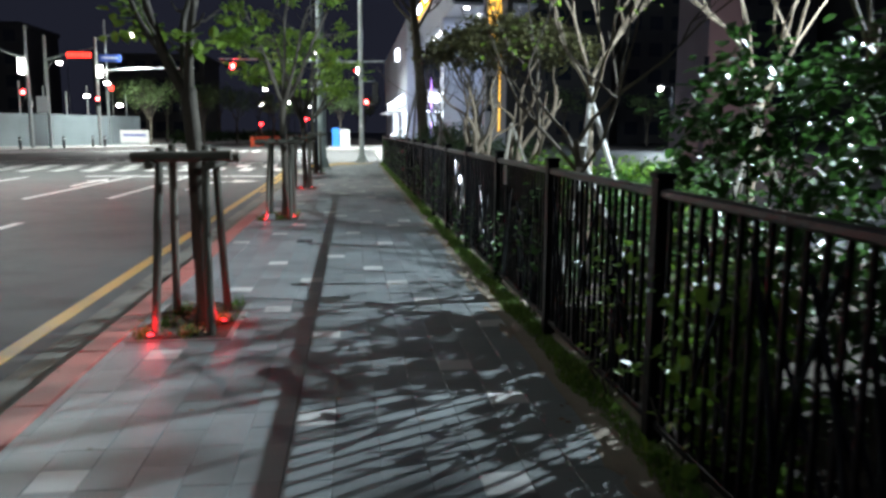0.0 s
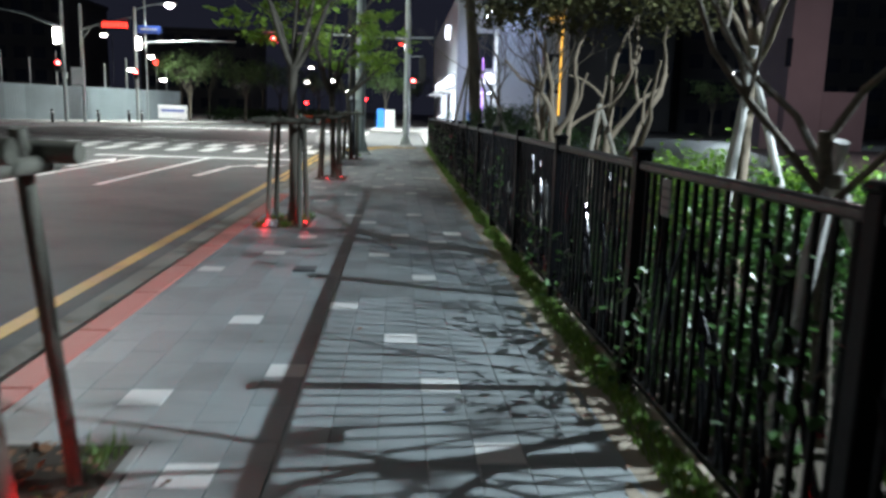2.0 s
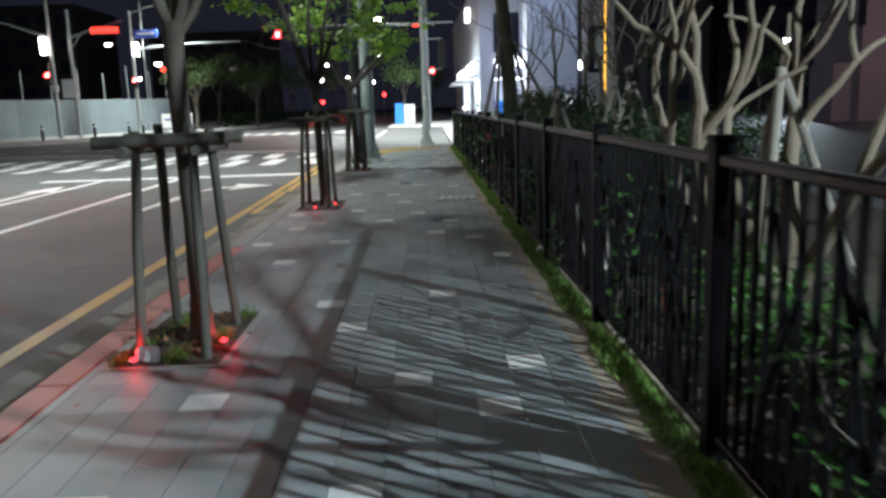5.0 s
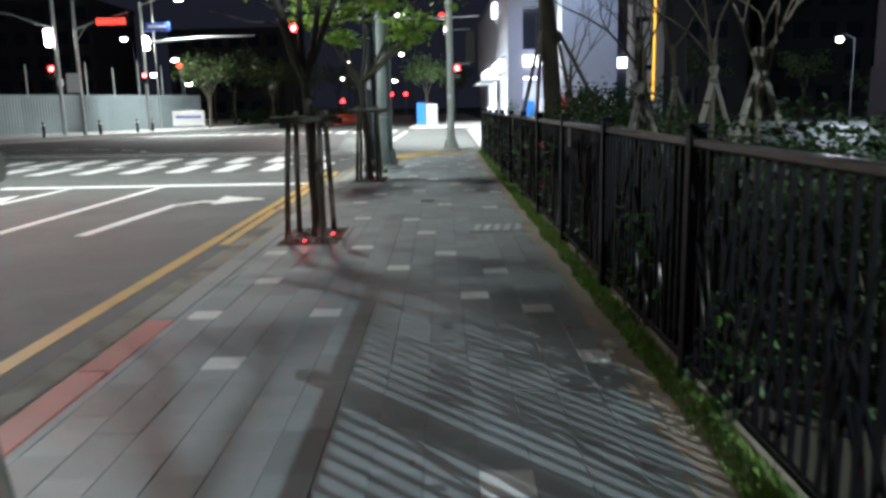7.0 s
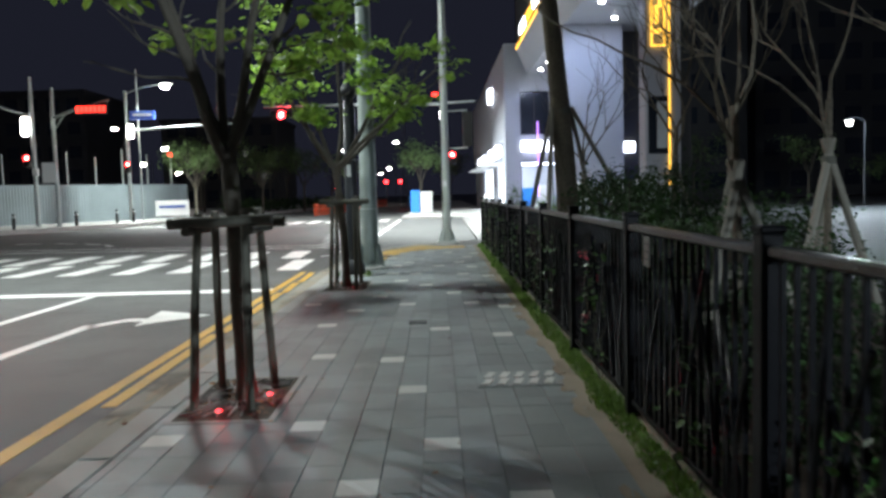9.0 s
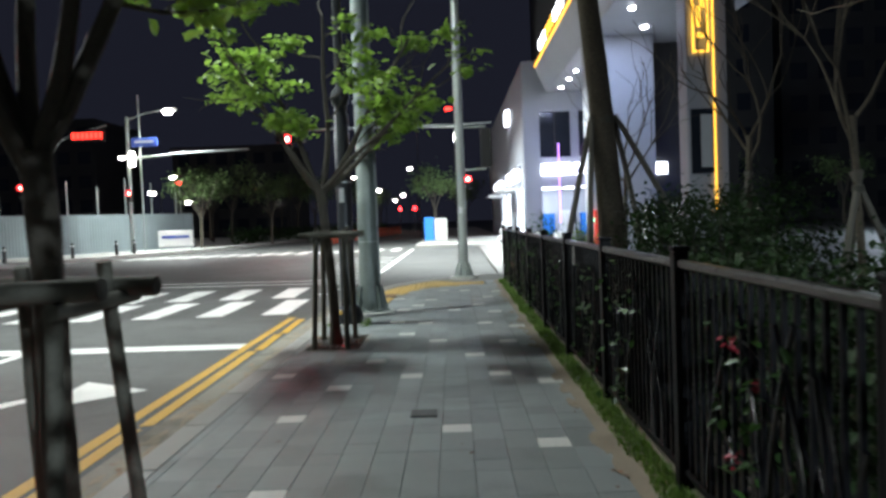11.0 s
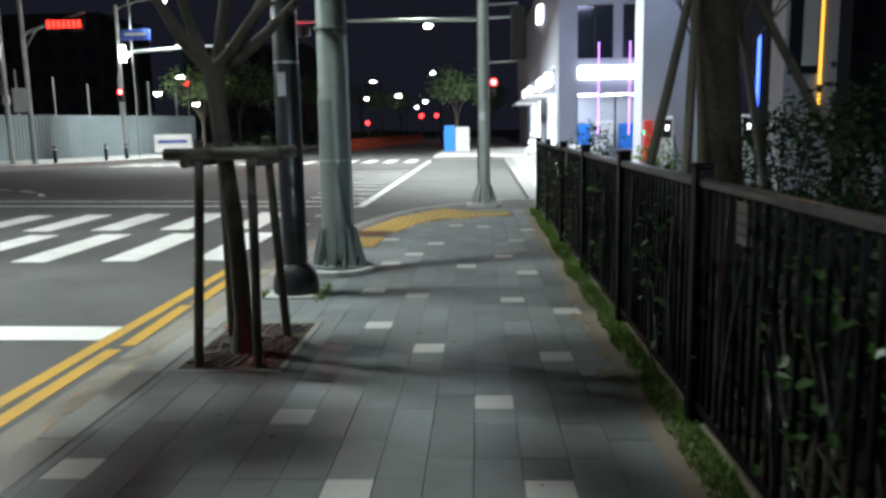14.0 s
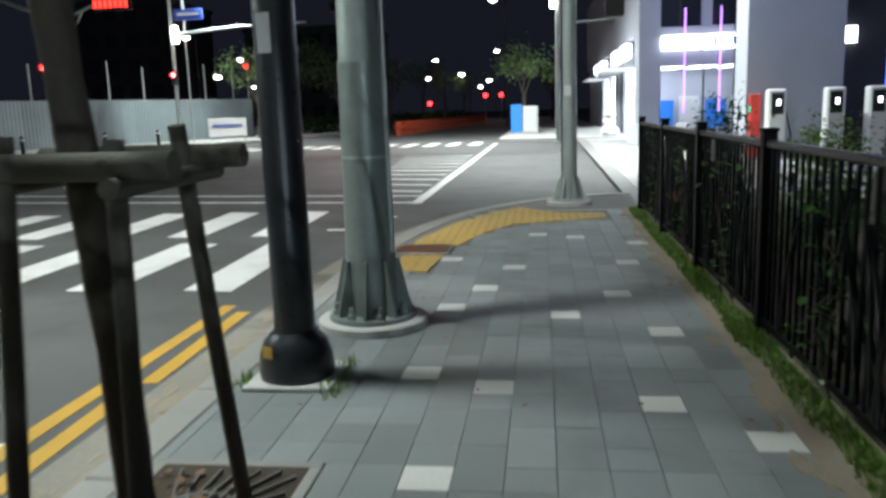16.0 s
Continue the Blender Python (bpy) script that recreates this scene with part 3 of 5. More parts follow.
def fence(seed, y, last=False):
    r = random.Random(seed)
    ob = thing("fence", (1.345, y, 0), "black metal fence section with branch-like bars", "fence", "fence sections")
    for yy in (0, PITCH) if last else (0,):
        shaft = part("post", Geo().box((0, yy, 0.60), (0.078, 0.078, 1.20), b=0.006), FENCE, ob)
        part("cap", Geo().box((0, yy, 1.212), (0.092, 0.092, 0.026), b=0.008), FENCE, shaft)
    part("top_rail", Geo().box((0, PITCH / 2, 1.137), (0.055, PITCH - 0.08, 0.04), b=0.009), FENCE_CAP, ob, "brown-grey flat handrail")
    part("bottom_rail", Geo().box((0, PITCH / 2, 0.10), (0.03, PITCH - 0.08, 0.035), b=0.004), FENCE, ob)
    bar = Geo().box((0, 0, 0.618), (0.018, 0.018, 1.0)).mesh("bar")
    for i in range(18):
        part("bar", bar, FENCE, ob, "", (0, 0.055 + (i + 0.5) * (PITCH - 0.11) / 18, 0))
    for i in range(7):
        y0, z0, s = r.uniform(0.2, 1.7), 0.12, r.choice((-1, 1))
        bend, top = r.uniform(0.08, 0.38), r.uniform(0.6, 1.09)
        pts = [(-0.012, min(max(y0 + s * bend * (k / 6) ** 1.7, 0.06), PITCH - 0.06), z0 + (top - z0) * k / 6) for k in range(7)]
        part("branch_bar", Geo(True).tube(pts, 0.011, 8), BRANCH, ob)
    for i in range(4):
        y0, lean = r.uniform(0.1, 1.3), r.uniform(0.25, 0.62)
        z0, z1 = r.uniform(0.12, 0.3), r.uniform(0.7, 1.1)
        part("branch_bar", Geo(True).tube([(0.012, y0 + lean * k / 3 + r.uniform(-0.01, 0.01), z0 + (z1 - z0) * k / 3) for k in range(4)], 0.009, 8), BRANCH, ob)
    return ob


kinds = [fence(11, POSTS[0]), fence(12, POSTS[1]), fence(13, POSTS[2])]
for i, y in enumerate(POSTS[3:-2]):
    copy_thing(kinds[(i * 2 + i // 3) % 3], Matrix.Translation((1.345 + rng.uniform(-0.004, 0.004), y, 0)))
fence(14, POSTS[-2], True)
for y in (6.57, 18.0, 23.55, 29.3):
    tag = thing("fence_plate", (1.33, y, 1.03), "small pale notice plate tied to the fence", "notice plate", "fence plates")
    part("plate", Geo().box((-0.022, 0, 0), (0.006, 0.11, 0.16), b=0.002), PLATE, tag)
    for z in (0.04, 0.0, -0.04):
        part("text_bar", Geo().box((-0.0265, 0, z), (0.002, 0.09, 0.012)), BLACK, tag)


# ---- street trees with timber supports ----
def pit_middle(y):
    """The pit's middle, on the grid of the paving."""
    return round((y + 0.13) / 0.2) * 0.2


def pit(y, grate=True):
    words = "granite framed tree pit with iron grate and leaf litter" if grate else "granite framed tree pit with grass and dry leaf litter"
    ob = thing("tree_pit", (-1.17, pit_middle(y), 0), words, "tree pit", "tree pits")
    part("soil", Geo().box((0, 0, -0.012), (0.62, 1.1, 0.03)), SOIL, ob)
    for x, yy, sx, sy in ((0, -0.573, 0.70, 0.05), (0, 0.573, 0.70, 0.05), (0.325, 0, 0.05, 1.096), (-0.325, 0, 0.05, 1.096)):
        part("frame_stone", Geo().box((x, yy, -0.009), (sx, sy, 0.03), b=0.005), GRANITE, ob)
    for i in range(40 if grate else 0):
        a = 2 * math.pi * (i + 0.5) / 40
        c, n = math.cos(a), math.sin(a)
        far = min(0.275 / max(abs(c), 0.01), 0.49 / max(abs(n), 0.01))
        if i % 10 in (3, 4) or far < 0.2:
            continue
        mid = 0.15 + 0.5 * (far - 0.15)
        part("grate_bar", Geo().tube([(c * 0.15, n * 0.15, 0.012), (c * mid - 0.02 * n, n * mid + 0.02 * c, 0.014), (c * far, n * far, 0.012)], 0.0085, 4), IRON, ob)
    for k, (rx, ry) in enumerate(((0.14, 0.14), (0.21, 0.3)) if grate else ()):
        part("grate_ring", Geo().tube([(rx * math.cos(t * 0.4189), ry * math.sin(t * 0.4189), 0.013) for t in range(16)], 0.009, 4), IRON, ob)
    litter = Geo()
    leaves(litter, [(rng.uniform(-0.25, 0.25), rng.uniform(-0.45, 0.45), 0.012) for _ in range(30 if grate else 75)], 5, 0.05, 0.05, rng, 0.05 if grate else 0.25)
    tagged(part("leaf_litter", litter, LITTER, ob, "brown dry leaf litter"), kind="stuff")
    if not grate:
        tuft = Geo()
        for cx, cy in ((-0.2, -0.2), (0.05, -0.42), (-0.15, 0.25), (0.2, -0.1), (-0.26, -0.45), (0.22, 0.42)):
            for _ in range(70):
                x, yy, h, a = cx + rng.gauss(0, 0.035), cy + rng.gauss(0, 0.06), rng.uniform(0.03, 0.10), rng.uniform(0, 6.28)
                k, dx, dy = len(tuft.v), math.cos(a), math.sin(a)
                tuft.v += [(x - dy * 0.005, yy + dx * 0.005, 0.0), (x + dy * 0.005, yy - dx * 0.005, 0.0), (x + dx * 0.6 * h, yy + dy * 0.6 * h, h)]
                tuft.f.append((k, k + 1, k + 2))
        tagged(part("grass_patch", tuft, GRASS, ob, "green grass tufts"), kind="stuff")
    return ob


def support(x0, y, seed, raise_by=0.0):
    r = random.Random(seed)
    ob = thing("tree_support", (x0, y, 0), "weathered round timber tree support frame", "tree support", "tree supports")
    for x, yy, tx, ty in ((-0.2, -0.29, -0.14, -0.2), (0.17, -0.31, 0.165, -0.21), (0.18, 0.38, 0.17, 0.13), (-0.2, 0.37, -0.13, 0.14)):
        part("post", Geo(True).tube([(x, yy, 0), (0.5 * (x + tx) + r.uniform(-0.008, 0.008), 0.5 * (yy + ty), 0.65), (tx, ty, 1.28 + raise_by + r.uniform(-0.015, 0.03))], [0.029, 0.028, 0.027], 10), TIMBER, ob)
    for yy, z in ((-0.265, 1.215 + raise_by), (0.19, 1.215 + raise_by)):
        part("cross_beam", Geo(True).tube([(-0.34 + r.uniform(-0.03, 0.03), yy + 0.02, z), (0.35 + r.uniform(-0.03, 0.03), yy - 0.02, z + r.uniform(-0.015, 0.015))], 0.036, 10), TIMBER, ob)
    for x, z in ((-0.185, 1.165 + raise_by), (0.215, 1.165 + raise_by)):
        part("cross_beam", Geo(True).tube([(x, -0.34, z), (x, 0.28, z)], 0.028, 10), TIMBER, ob)
    return ob


def street_tree(x0, y, seed, fork, lean, thick, boughs):
    """boughs: (azimuth, spread, rise, leafiness) of each main limb."""
    r = random.Random(seed)
    words = "young street tree with open forked limbs and fresh green leaves" if boughs[0][3] > 0.1 else "young pruned street tree with nearly bare kinked limbs"
    ob = thing("street_tree", (x0, y, 0), words, "tree", "street trees")
    g, spots = Geo(True), []
    bole, radii = [], []
    for k in range(13):
        t = k / 12
        wob = 0.014 * math.sin(5.1 * t + seed) * (t * (1.2 - t) * 2)
        bole.append((lean * t ** 1.4 + wob, 0.6 * wob, -0.02 + (fork + 0.04) * t))
        radii.append(thick * (0.058 + 0.03 * max(0, 0.12 - t) / 0.12 - 0.006 * t + 0.003 * math.sin(k * 2.3 + seed) + 0.006 * max(0, t - 0.85) / 0.15))
    g.tube(bole, radii, 14)
    for az, spread, rise, leafy in boughs:
        a = radians(az)
        d, side = Vector((math.cos(a), math.sin(a), 0)), Vector((-math.sin(a), math.cos(a), 0))
        n, pts = 9, []
        drop = r.uniform(0.0, 0.07)
        w1, w2 = r.uniform(-0.07, 0.07), r.uniform(0, 6.28)
        for k in range(n + 1):
            t = k / n
            out = spread * (0.78 * t ** 0.85 + 0.22 * t ** 2.2) + 0.02 * math.sin(9 * t + w2) * t
            pts.append(Vector((lean, 0, fork - drop)) + d * out + side * (w1 * math.sin(4.5 * t) + 0.025 * math.sin(11 * t + w2) * t) + Vector((0, 0, rise * t ** 1.12)))
        big = thick * 0.034 * (0.75 + 0.15 * rise)
        g.tube(pts, [big * (1 - 0.72 * k / n) + 0.004 for k in range(n + 1)], 9)
        for k in (3, 4, 5, 6, 7, 8, 9):
            if r.random() < 0.12:
                continue
            q = pts[k]
            turn = r.choice((-1, 1)) * r.uniform(0.4, 1.2)
            way = d * math.cos(turn) * 0.8 + side * math.sin(turn) + Vector((0, 0, r.uniform(0.05, 0.9)))
            tips = []
            if leafy > 0.1:
                limbs(g, q, way, r.uniform(0.3, 0.62), big * 0.32, 1, r, tips, 0.3, 2, 0.7, 0.12, 5)
            else:
                stub = r.uniform(0.05, 0.3)
                g.tube([q, q + way.normalized() * stub * 0.6, q + way.normalized() * stub + Vector((0, 0, 0.05))], [big * 0.42, big * 0.3, big * 0.16], 6)
                tips = [tuple(q + way.normalized() * stub)]
            if r.random() < leafy:
                spots += [t for t in tips if t[2] > fork + 0.3]
    part("trunk", g, BARK, ob)
    crown = Geo()
    leaves(crown, [t for t in spots if r.random() < 0.8], 24, 0.095, 0.1, r, 0.34)
    if crown.v:
        part("crown", crown, LEAF, ob, "clumps of fresh green leaves")
    return ob


TREES = [5.66, 12.68, 19.16, 25.4]
BOUGHS = [
    ((178, 0.42, 0.75, 0.03), (10, 0.10, 1.15, 0.05), (95, 0.3, 0.9, 0.05), (205, 0.5, 1.3, 0.04)),
    ((176, 0.5, 1.35, 0.5), (5, 0.42, 1.5, 0.5), (80, 0.35, 1.7, 0.55), (140, 0.8, 1.5, 0.5), (30, 0.85, 1.6, 0.5)),
    ((181, 0.5, 1.6, 0.5), (3, 0.4, 1.75, 0.5), (85, 0.25, 1.9, 0.6), (150, 0.75, 1.9, 0.5), (28, 0.85, 1.95, 0.55), (215, 0.7, 1.95, 0.5)),
    ((178, 0.65, 1.7, 0.65), (2, 1.05, 1.7, 0.7), (75, 0.3, 2.1, 0.6), (12, 1.5, 1.45, 0.75), (335, 1.25, 0.95, 0.6), (165, 1.05, 1.6, 0.65), (205, 1.0, 1.5, 0.7)),
]
for i, y in enumerate(TREES):
    if i % 2 == 0:
        first_pit = pit(y, i > 0)
    else:
        copy_thing(first_pit, Matrix.Translation((-1.17, pit_middle(y), 0)))
    x0 = (-1.15, -1.13, -1.19, -1.165)[i]
    support(x0, y, 30 + i, 0.06 if i == 3 else 0.0)
    street_tree(x0 + (0.09, 0.06, 0.07, 0.0)[i], y, 60 + i * 3, (1.66, 1.84, 1.66, 1.78)[i], (-0.07, 0.0, -0.06, -0.09)[i], (1.0, 1.0, 1.0, 1.0)[i], BOUGHS[i])
    # Red signal light on the pit litter, imitated by added discs and lamps.
    for dx, dy in (((0.2, 0.02), (-0.22, -0.36)), ((0.2, -0.05), (-0.22, -0.36)), ((0.22, 0.02), (-0.02, -0.36)), ((0.12, -0.2),))[i]:
        light = thing("ground_uplight", (x0 + dx, y + dy, 0.0), "added red glowing disc imitating signal light on the tree pit", "ground light", "ground lights")
        part("ring", Geo(True).lathe((0, 0, 0), [(0.04, 0.0), (0.042, 0.02), (0.035, 0.024)], 14), IRON, light)
        part("lens", Geo(True).lathe((0, 0, 0.02), [(0.02, 0.0), (0.019, 0.008), (0.01, 0.012)], 14), GLOW_PIT if i < 3 else GLOW_PIT_DIM, light, "added glowing red disc")
        lamp("pit_fill_light", "POINT", (x0 + dx, y + dy, 0.09), (1.6, 1.1, 0.38, 0.1)[i], RED, 0.03)


litter_paper = Geo()
q = random.Random(12)
for k in range(5):
    litter_paper.tube([(0.1 * k / 5 - 0.05, q.uniform(-0.03, 0.03), q.uniform(0.0, 0.02)), (0.1 * k / 5 - 0.04, q.uniform(-0.03, 0.03), q.uniform(0.04, 0.08)), (0.1 * k / 5 - 0.03, q.uniform(-0.03, 0.03), q.uniform(0.08, 0.11))], [q.uniform(0.02, 0.035), q.uniform(0.028, 0.042), q.uniform(0.008, 0.02)], 5)
paper = solid("crumpled_paper", litter_paper, STICKER, "crumpled white paper lying in the tree pit", "litter")
paper.location = (-1.27, 12.33, 0.003)


# ---- poles near the crossing ----
def flange(ob, r_pole, r_base, h, mat_, n=8):
    part("base_slab", Geo(True).lathe((0, 0, 0), [(r_base + 0.07, 0.0), (r_base + 0.07, 0.05), (r_base + 0.06, 0.06)], 28), CONCRETE, ob, "round concrete footing")
    part("base_plate", Geo(True).lathe((0, 0, 0.06), [(r_base, 0.0), (r_base, 0.03)], 28), mat_, ob)
    for i in range(n):
        a = 2 * math.pi * i / n
        g = Geo()
        k = [(r_pole * 0.9, 0.09), (r_base - 0.03, 0.09), (r_base - 0.03, 0.13), (r_pole + 0.02, 0.09 + h), (r_pole * 0.9, 0.09 + h)]
        s, c = math.sin(a), math.cos(a)
        g.v = [(c * x - s * w, s * x + c * w, z) for w in (-0.008, 0.008) for x, z in k]
        m = len(k)
        g.f = [tuple(range(m)), tuple(range(2 * m - 1, m - 1, -1))] + [(j, (j + 1) % m, (j + 1) % m + m, j + m) for j in range(m)]
        part("gusset", g, mat_, ob)
        b2 = a + math.pi / n
        part("bolt", Geo(True).lathe(((r_base - 0.05) * math.cos(b2), (r_base - 0.05) * math.sin(b2), 0.09), [(0.028, 0), (0.028, 0.03), (0.018, 0.035), (0.018, 0.075)], 8), mat_, ob)


mast = thing("signal_mast", (-1.06, 28.25, 0), "thick grey-green tapered signal mast on bolted base", "signal mast", "signal masts")
part("pole", Geo(True).lathe((0, 0, 0.09), [(0.165, 0), (0.150, 1.6), (0.15, 1.61), (0.142, 1.63), (0.125, 4.5), (0.10, 9.1)], 26), GREEN_STEEL, mast)
flange(mast, 0.165, 0.29, 0.36, GREEN_STEEL)
part("arm", Geo(True).tube([(0, 0, 8.6), (-1.3, -0.55, 9.15), (-2.35, -1.0, 9.25)], [0.06, 0.05, 0.04], 10), GREEN_STEEL, mast)
part("lamp_head", Geo().box((-2.62, -1.15, 9.28), (0.75, 0.3, 0.1), b=0.03), BLACK, mast)
part("lamp_lens", Geo().box((-2.62, -1.15, 9.21), (0.5, 0.22, 0.03), b=0.008), GLOW_LAMP, mast, "bright white lamp lens")
part("signal_arm", Geo(True).tube([(0, 0, 6.0), (-4.0, -0.1, 6.1), (-10.2, -0.2, 6.15)], [0.09, 0.08, 0.06], 10), GREEN_STEEL, mast)
for z in (1.1, 2.35, 3.2):
    part("band", Geo(True).lathe((0, 0, z), [(0.158, 0), (0.158, 0.02)], 26), STEEL, mast)
part("conduit", Geo(True).tube([(0.15, -0.05, 0.5), (0.145, -0.05, 2.5), (0.13, -0.05, 4.8)], 0.02, 8), STEEL, mast, "pale cable conduit")

post = thing("lamp_post", (-1.25, 27.2, 0), "black cast decorative lamp post with bell base", "lamp post")
part("bell_base", Geo(True).lathe((0, 0, 0.02), [(0.195, 0), (0.20, 0.05), (0.19, 0.13), (0.165, 0.2), (0.13, 0.235), (0.12, 0.25)], 26), BLACK_STEEL, post)
part("pole", Geo(True).lathe((0, 0, 0.27), [(0.107, 0), (0.105, 2.6), (0.09, 2.62), (0.085, 2.72)], 24), BLACK_STEEL, post)
part("ball", Geo(True).lathe((0, 0, 2.97), [(0.05, 0), (0.11, 0.05), (0.135, 0.14), (0.11, 0.23), (0.06, 0.29), (0.055, 0.33)], 20), BLACK_STEEL, post)
part("upper_pole", Geo(True).lathe((0, 0, 3.3), [(0.062, 0), (0.055, 3.4)], 18), BLACK_STEEL, post)
part("slab", Geo().box((0, 0, 0.008), (0.46, 0.46, 0.03), b=0.006), CONCRETE, post, "square concrete footing")
part("sticker", Geo().box((-0.02, -0.108, 1.78), (0.07, 0.004, 0.19), rz=-8), STICKER, post, "white paper sticker")
part("sticker", Geo().box((-0.1, -0.155, 0.185), (0.07, 0.006, 0.06), rz=-30), PAINT_YELLOW, post, "torn yellow sticker")
part("band", Geo(True).lathe((0, 0, 1.95), [(0.109, 0), (0.109, 0.02)], 24), STEEL, post)

pole = thing("signal_pole", (0.44, 34.6, 0), "pale grey signal pole on bolted concrete base", "signal pole", "signal masts")
part("pole", Geo(True).lathe((0, 0, 0.09), [(0.115, 0), (0.10, 4.5), (0.085, 8.4)], 22), STEEL, pole)
flange(pole, 0.115, 0.25, 0.3, STEEL, 6)
part("bracket", Geo(True).tube([(0, 0, 2.52), (0.62, 0, 2.54)], 0.02, 8), STEEL, pole)
part("bracket", Geo(True).tube([(0, 0, 3.5), (0.62, 0, 3.52)], 0.02, 8), STEEL, pole)
part("signal_back", Geo().box((0.62, 0, 3.02), (0.26, 0.16, 0.9), b=0.02), BLACK, pole, "black back of a signal head")
part("cable", Geo(True).tube([(-0.1, -0.06, 0.4), (-0.095, -0.06, 4.0)], 0.012, 6), BLACK, pole)
part("plate", Geo().box((-0.02, -0.115, 1.6), (0.1, 0.01, 0.14), b=0.002), STICKER, pole, "small pale plate")
part("beacon", Geo().box((-0.22, -0.02, 3.95), (0.16, 0.1, 0.07), b=0.01), GLOW_RED_SOFT, pole, "small red lit box")


# ---- far junction: poles, signals, hoarding ----
def signal_head(ob, at, lit, n=3, vertical=False, r=0.13):
    step = (0, 0, 0.33) if vertical else (0.36, 0, 0)
    size = (0.36, 0.2, 0.33 * n + 0.06) if vertical else (0.36 * n + 0.06, 0.2, 0.38)
    part("housing", Geo().box(at, size, b=0.02), BLACK, ob)
    for i in range(n):
        o = i - (n - 1) / 2
        c = (at[0] + step[0] * o, at[1] - 0.11, at[2] + step[2] * o)
        g = Geo(True)
        g.tube([(c[0], c[1], c[2]), (c[0], c[1] - 0.03, c[2])], [r, r * 0.8], 16)
        lens = part("lens", g, GLOW_RED if i == lit else BLACK, ob, "glowing added glowing red disc" if i == lit else "")
        # Glare is imitated by this added core and by oversized lenses.
        if i == lit:
            part("glare_core", Geo(True).tube([(c[0], c[1] - 0.025, c[2]), (c[0], c[1] - 0.04, c[2])], [r * 0.6, r * 0.45], 14), GLOW_RED_GLARE, lens, "added overbright centre imitating glare")
        part("visor", Geo(True).tube([(c[0], c[1] + 0.01, c[2] + 0.02), (c[0], c[1] - 0.16, c[2] + 0.03)], r * 1.12, 14, False), BLACK, ob)


def steel_pole(name, at, h, label, r=0.11):
    ob = thing(name, at, label, "signal pole", "signal masts")
    part("pole", Geo(True).lathe((0, 0, 0), [(r, 0), (r * 0.75, h)], 14), STEEL, ob)
    part("base_plate", Geo(True).lathe((0, 0, 0), [(r * 2, 0), (r * 2, 0.03)], 14), STEEL, ob)
    return ob


signal_head(mast, (-6.25, -0.3, 6.1), 0, 4, False, 0.17)
signal_head(mast, (-9.0, -0.3, 6.12), 0, 4, False, 0.17)
p2 = steel_pole("signal_pole", (0.75, 56.0, -0.03), 7.6, "pale steel signal pole with long mast arm and red lights", 0.13)
part("arm", Geo(True).tube([(0, 0, 6.15), (-5, 0.2, 6.25), (-9.8, 0.4, 6.3)], [0.09, 0.07, 0.05], 10), STEEL, p2)
part("short_arm", Geo(True).tube([(0, 0, 6.2), (1.6, 0, 6.25)], [0.05, 0.04], 8), STEEL, p2)
signal_head(p2, (-8.6, 0.1, 5.8), 1, 4, False, 0.22)
signal_head(p2, (0.32, -0.1, 3.25), 1, 2, True, 0.16)
part("lamp", Geo().box((-0.2, -0.2, 5.55), (0.22, 0.2, 0.5), b=0.03), GLOW_FAR, p2, "bright white lamp")
part("lamp_bracket", Geo(True).tube([(0, 0, 5.4), (-0.2, -0.2, 5.4)], 0.03, 6), STEEL, p2)

pb = steel_pole("signal_pole", (-19.5, 64.0, 0.1), 8.3, "pale steel pole with street lamp, sign and mast arm", 0.13)
part("lamp_arm", Geo(True).tube([(0, 0, 8.1), (1.2, 0, 8.5), (2.4, 0, 8.65)], 0.04, 8), STEEL, pb)
part("lamp_head", Geo().box((2.7, 0, 8.66), (0.75, 0.3, 0.14), b=0.03), STEEL, pb)
# Lens enlarged to stand for the lamp's wide bloom.
part("lamp_lens", Geo(True).lathe((2.6, -0.1, 8.33), [(0.1, 0), (0.24, 0.07), (0.3, 0.16), (0.3, 0.26)], 16), GLOW_LAMP, pb, "bright white lamp lens")
part("arm", Geo(True).tube([(0, 0, 5.75), (4, 0, 6.0), (7.4, 0, 6.05)], [0.09, 0.07, 0.05], 10), STEEL, pb)
part("sign", Geo().box((1.05, -0.05, 6.72), (1.6, 0.06, 0.55), b=0.01), SIGN_BLUE, pb, "small blue street name sign")
part("sign_bar", Geo().box((1.05, -0.085, 6.75), (1.2, 0.01, 0.14)), BANNER, pb)
part("box_lamp", Geo().box((0.3, -0.2, 5.7), (0.3, 0.25, 0.85), b=0.04), GLOW_FAR, pb, "bright white box lamp")
signal_head(pb, (0.05, -0.2, 3.45), 1, 2, True, 0.15)
part("thin_pole", Geo(True).tube([(0.75, 0, 0), (0.75, 0, 9.6)], 0.05, 8), STEEL, pb)

p0 = steel_pole("signal_pole", (-20.5, 56.5, 0.1), 7.5, "pale steel mast pole with red display board", 0.12)
part("arm", Geo(True).tube([(0, 0, 5.9), (1.6, -0.6, 6.3), (3.6, -1.2, 6.65)], [0.08, 0.06, 0.05], 10), STEEL, p0)
part("strut", Geo(True).tube([(0, 0, 5.2), (0.8, -0.3, 6.05)], 0.03, 8), STEEL, p0)
part("board", Geo().box((2.55, -1.0, 6.18), (1.75, 0.16, 0.55), b=0.02), BLACK, p0)
for i in range(7):
    part("lit_mark", Geo().box((1.85 + 0.23 * i, -1.1, 6.18), (0.15, 0.02, 0.32), b=0.005), GLOW_RED_SOFT, p0, "glowing red mark")
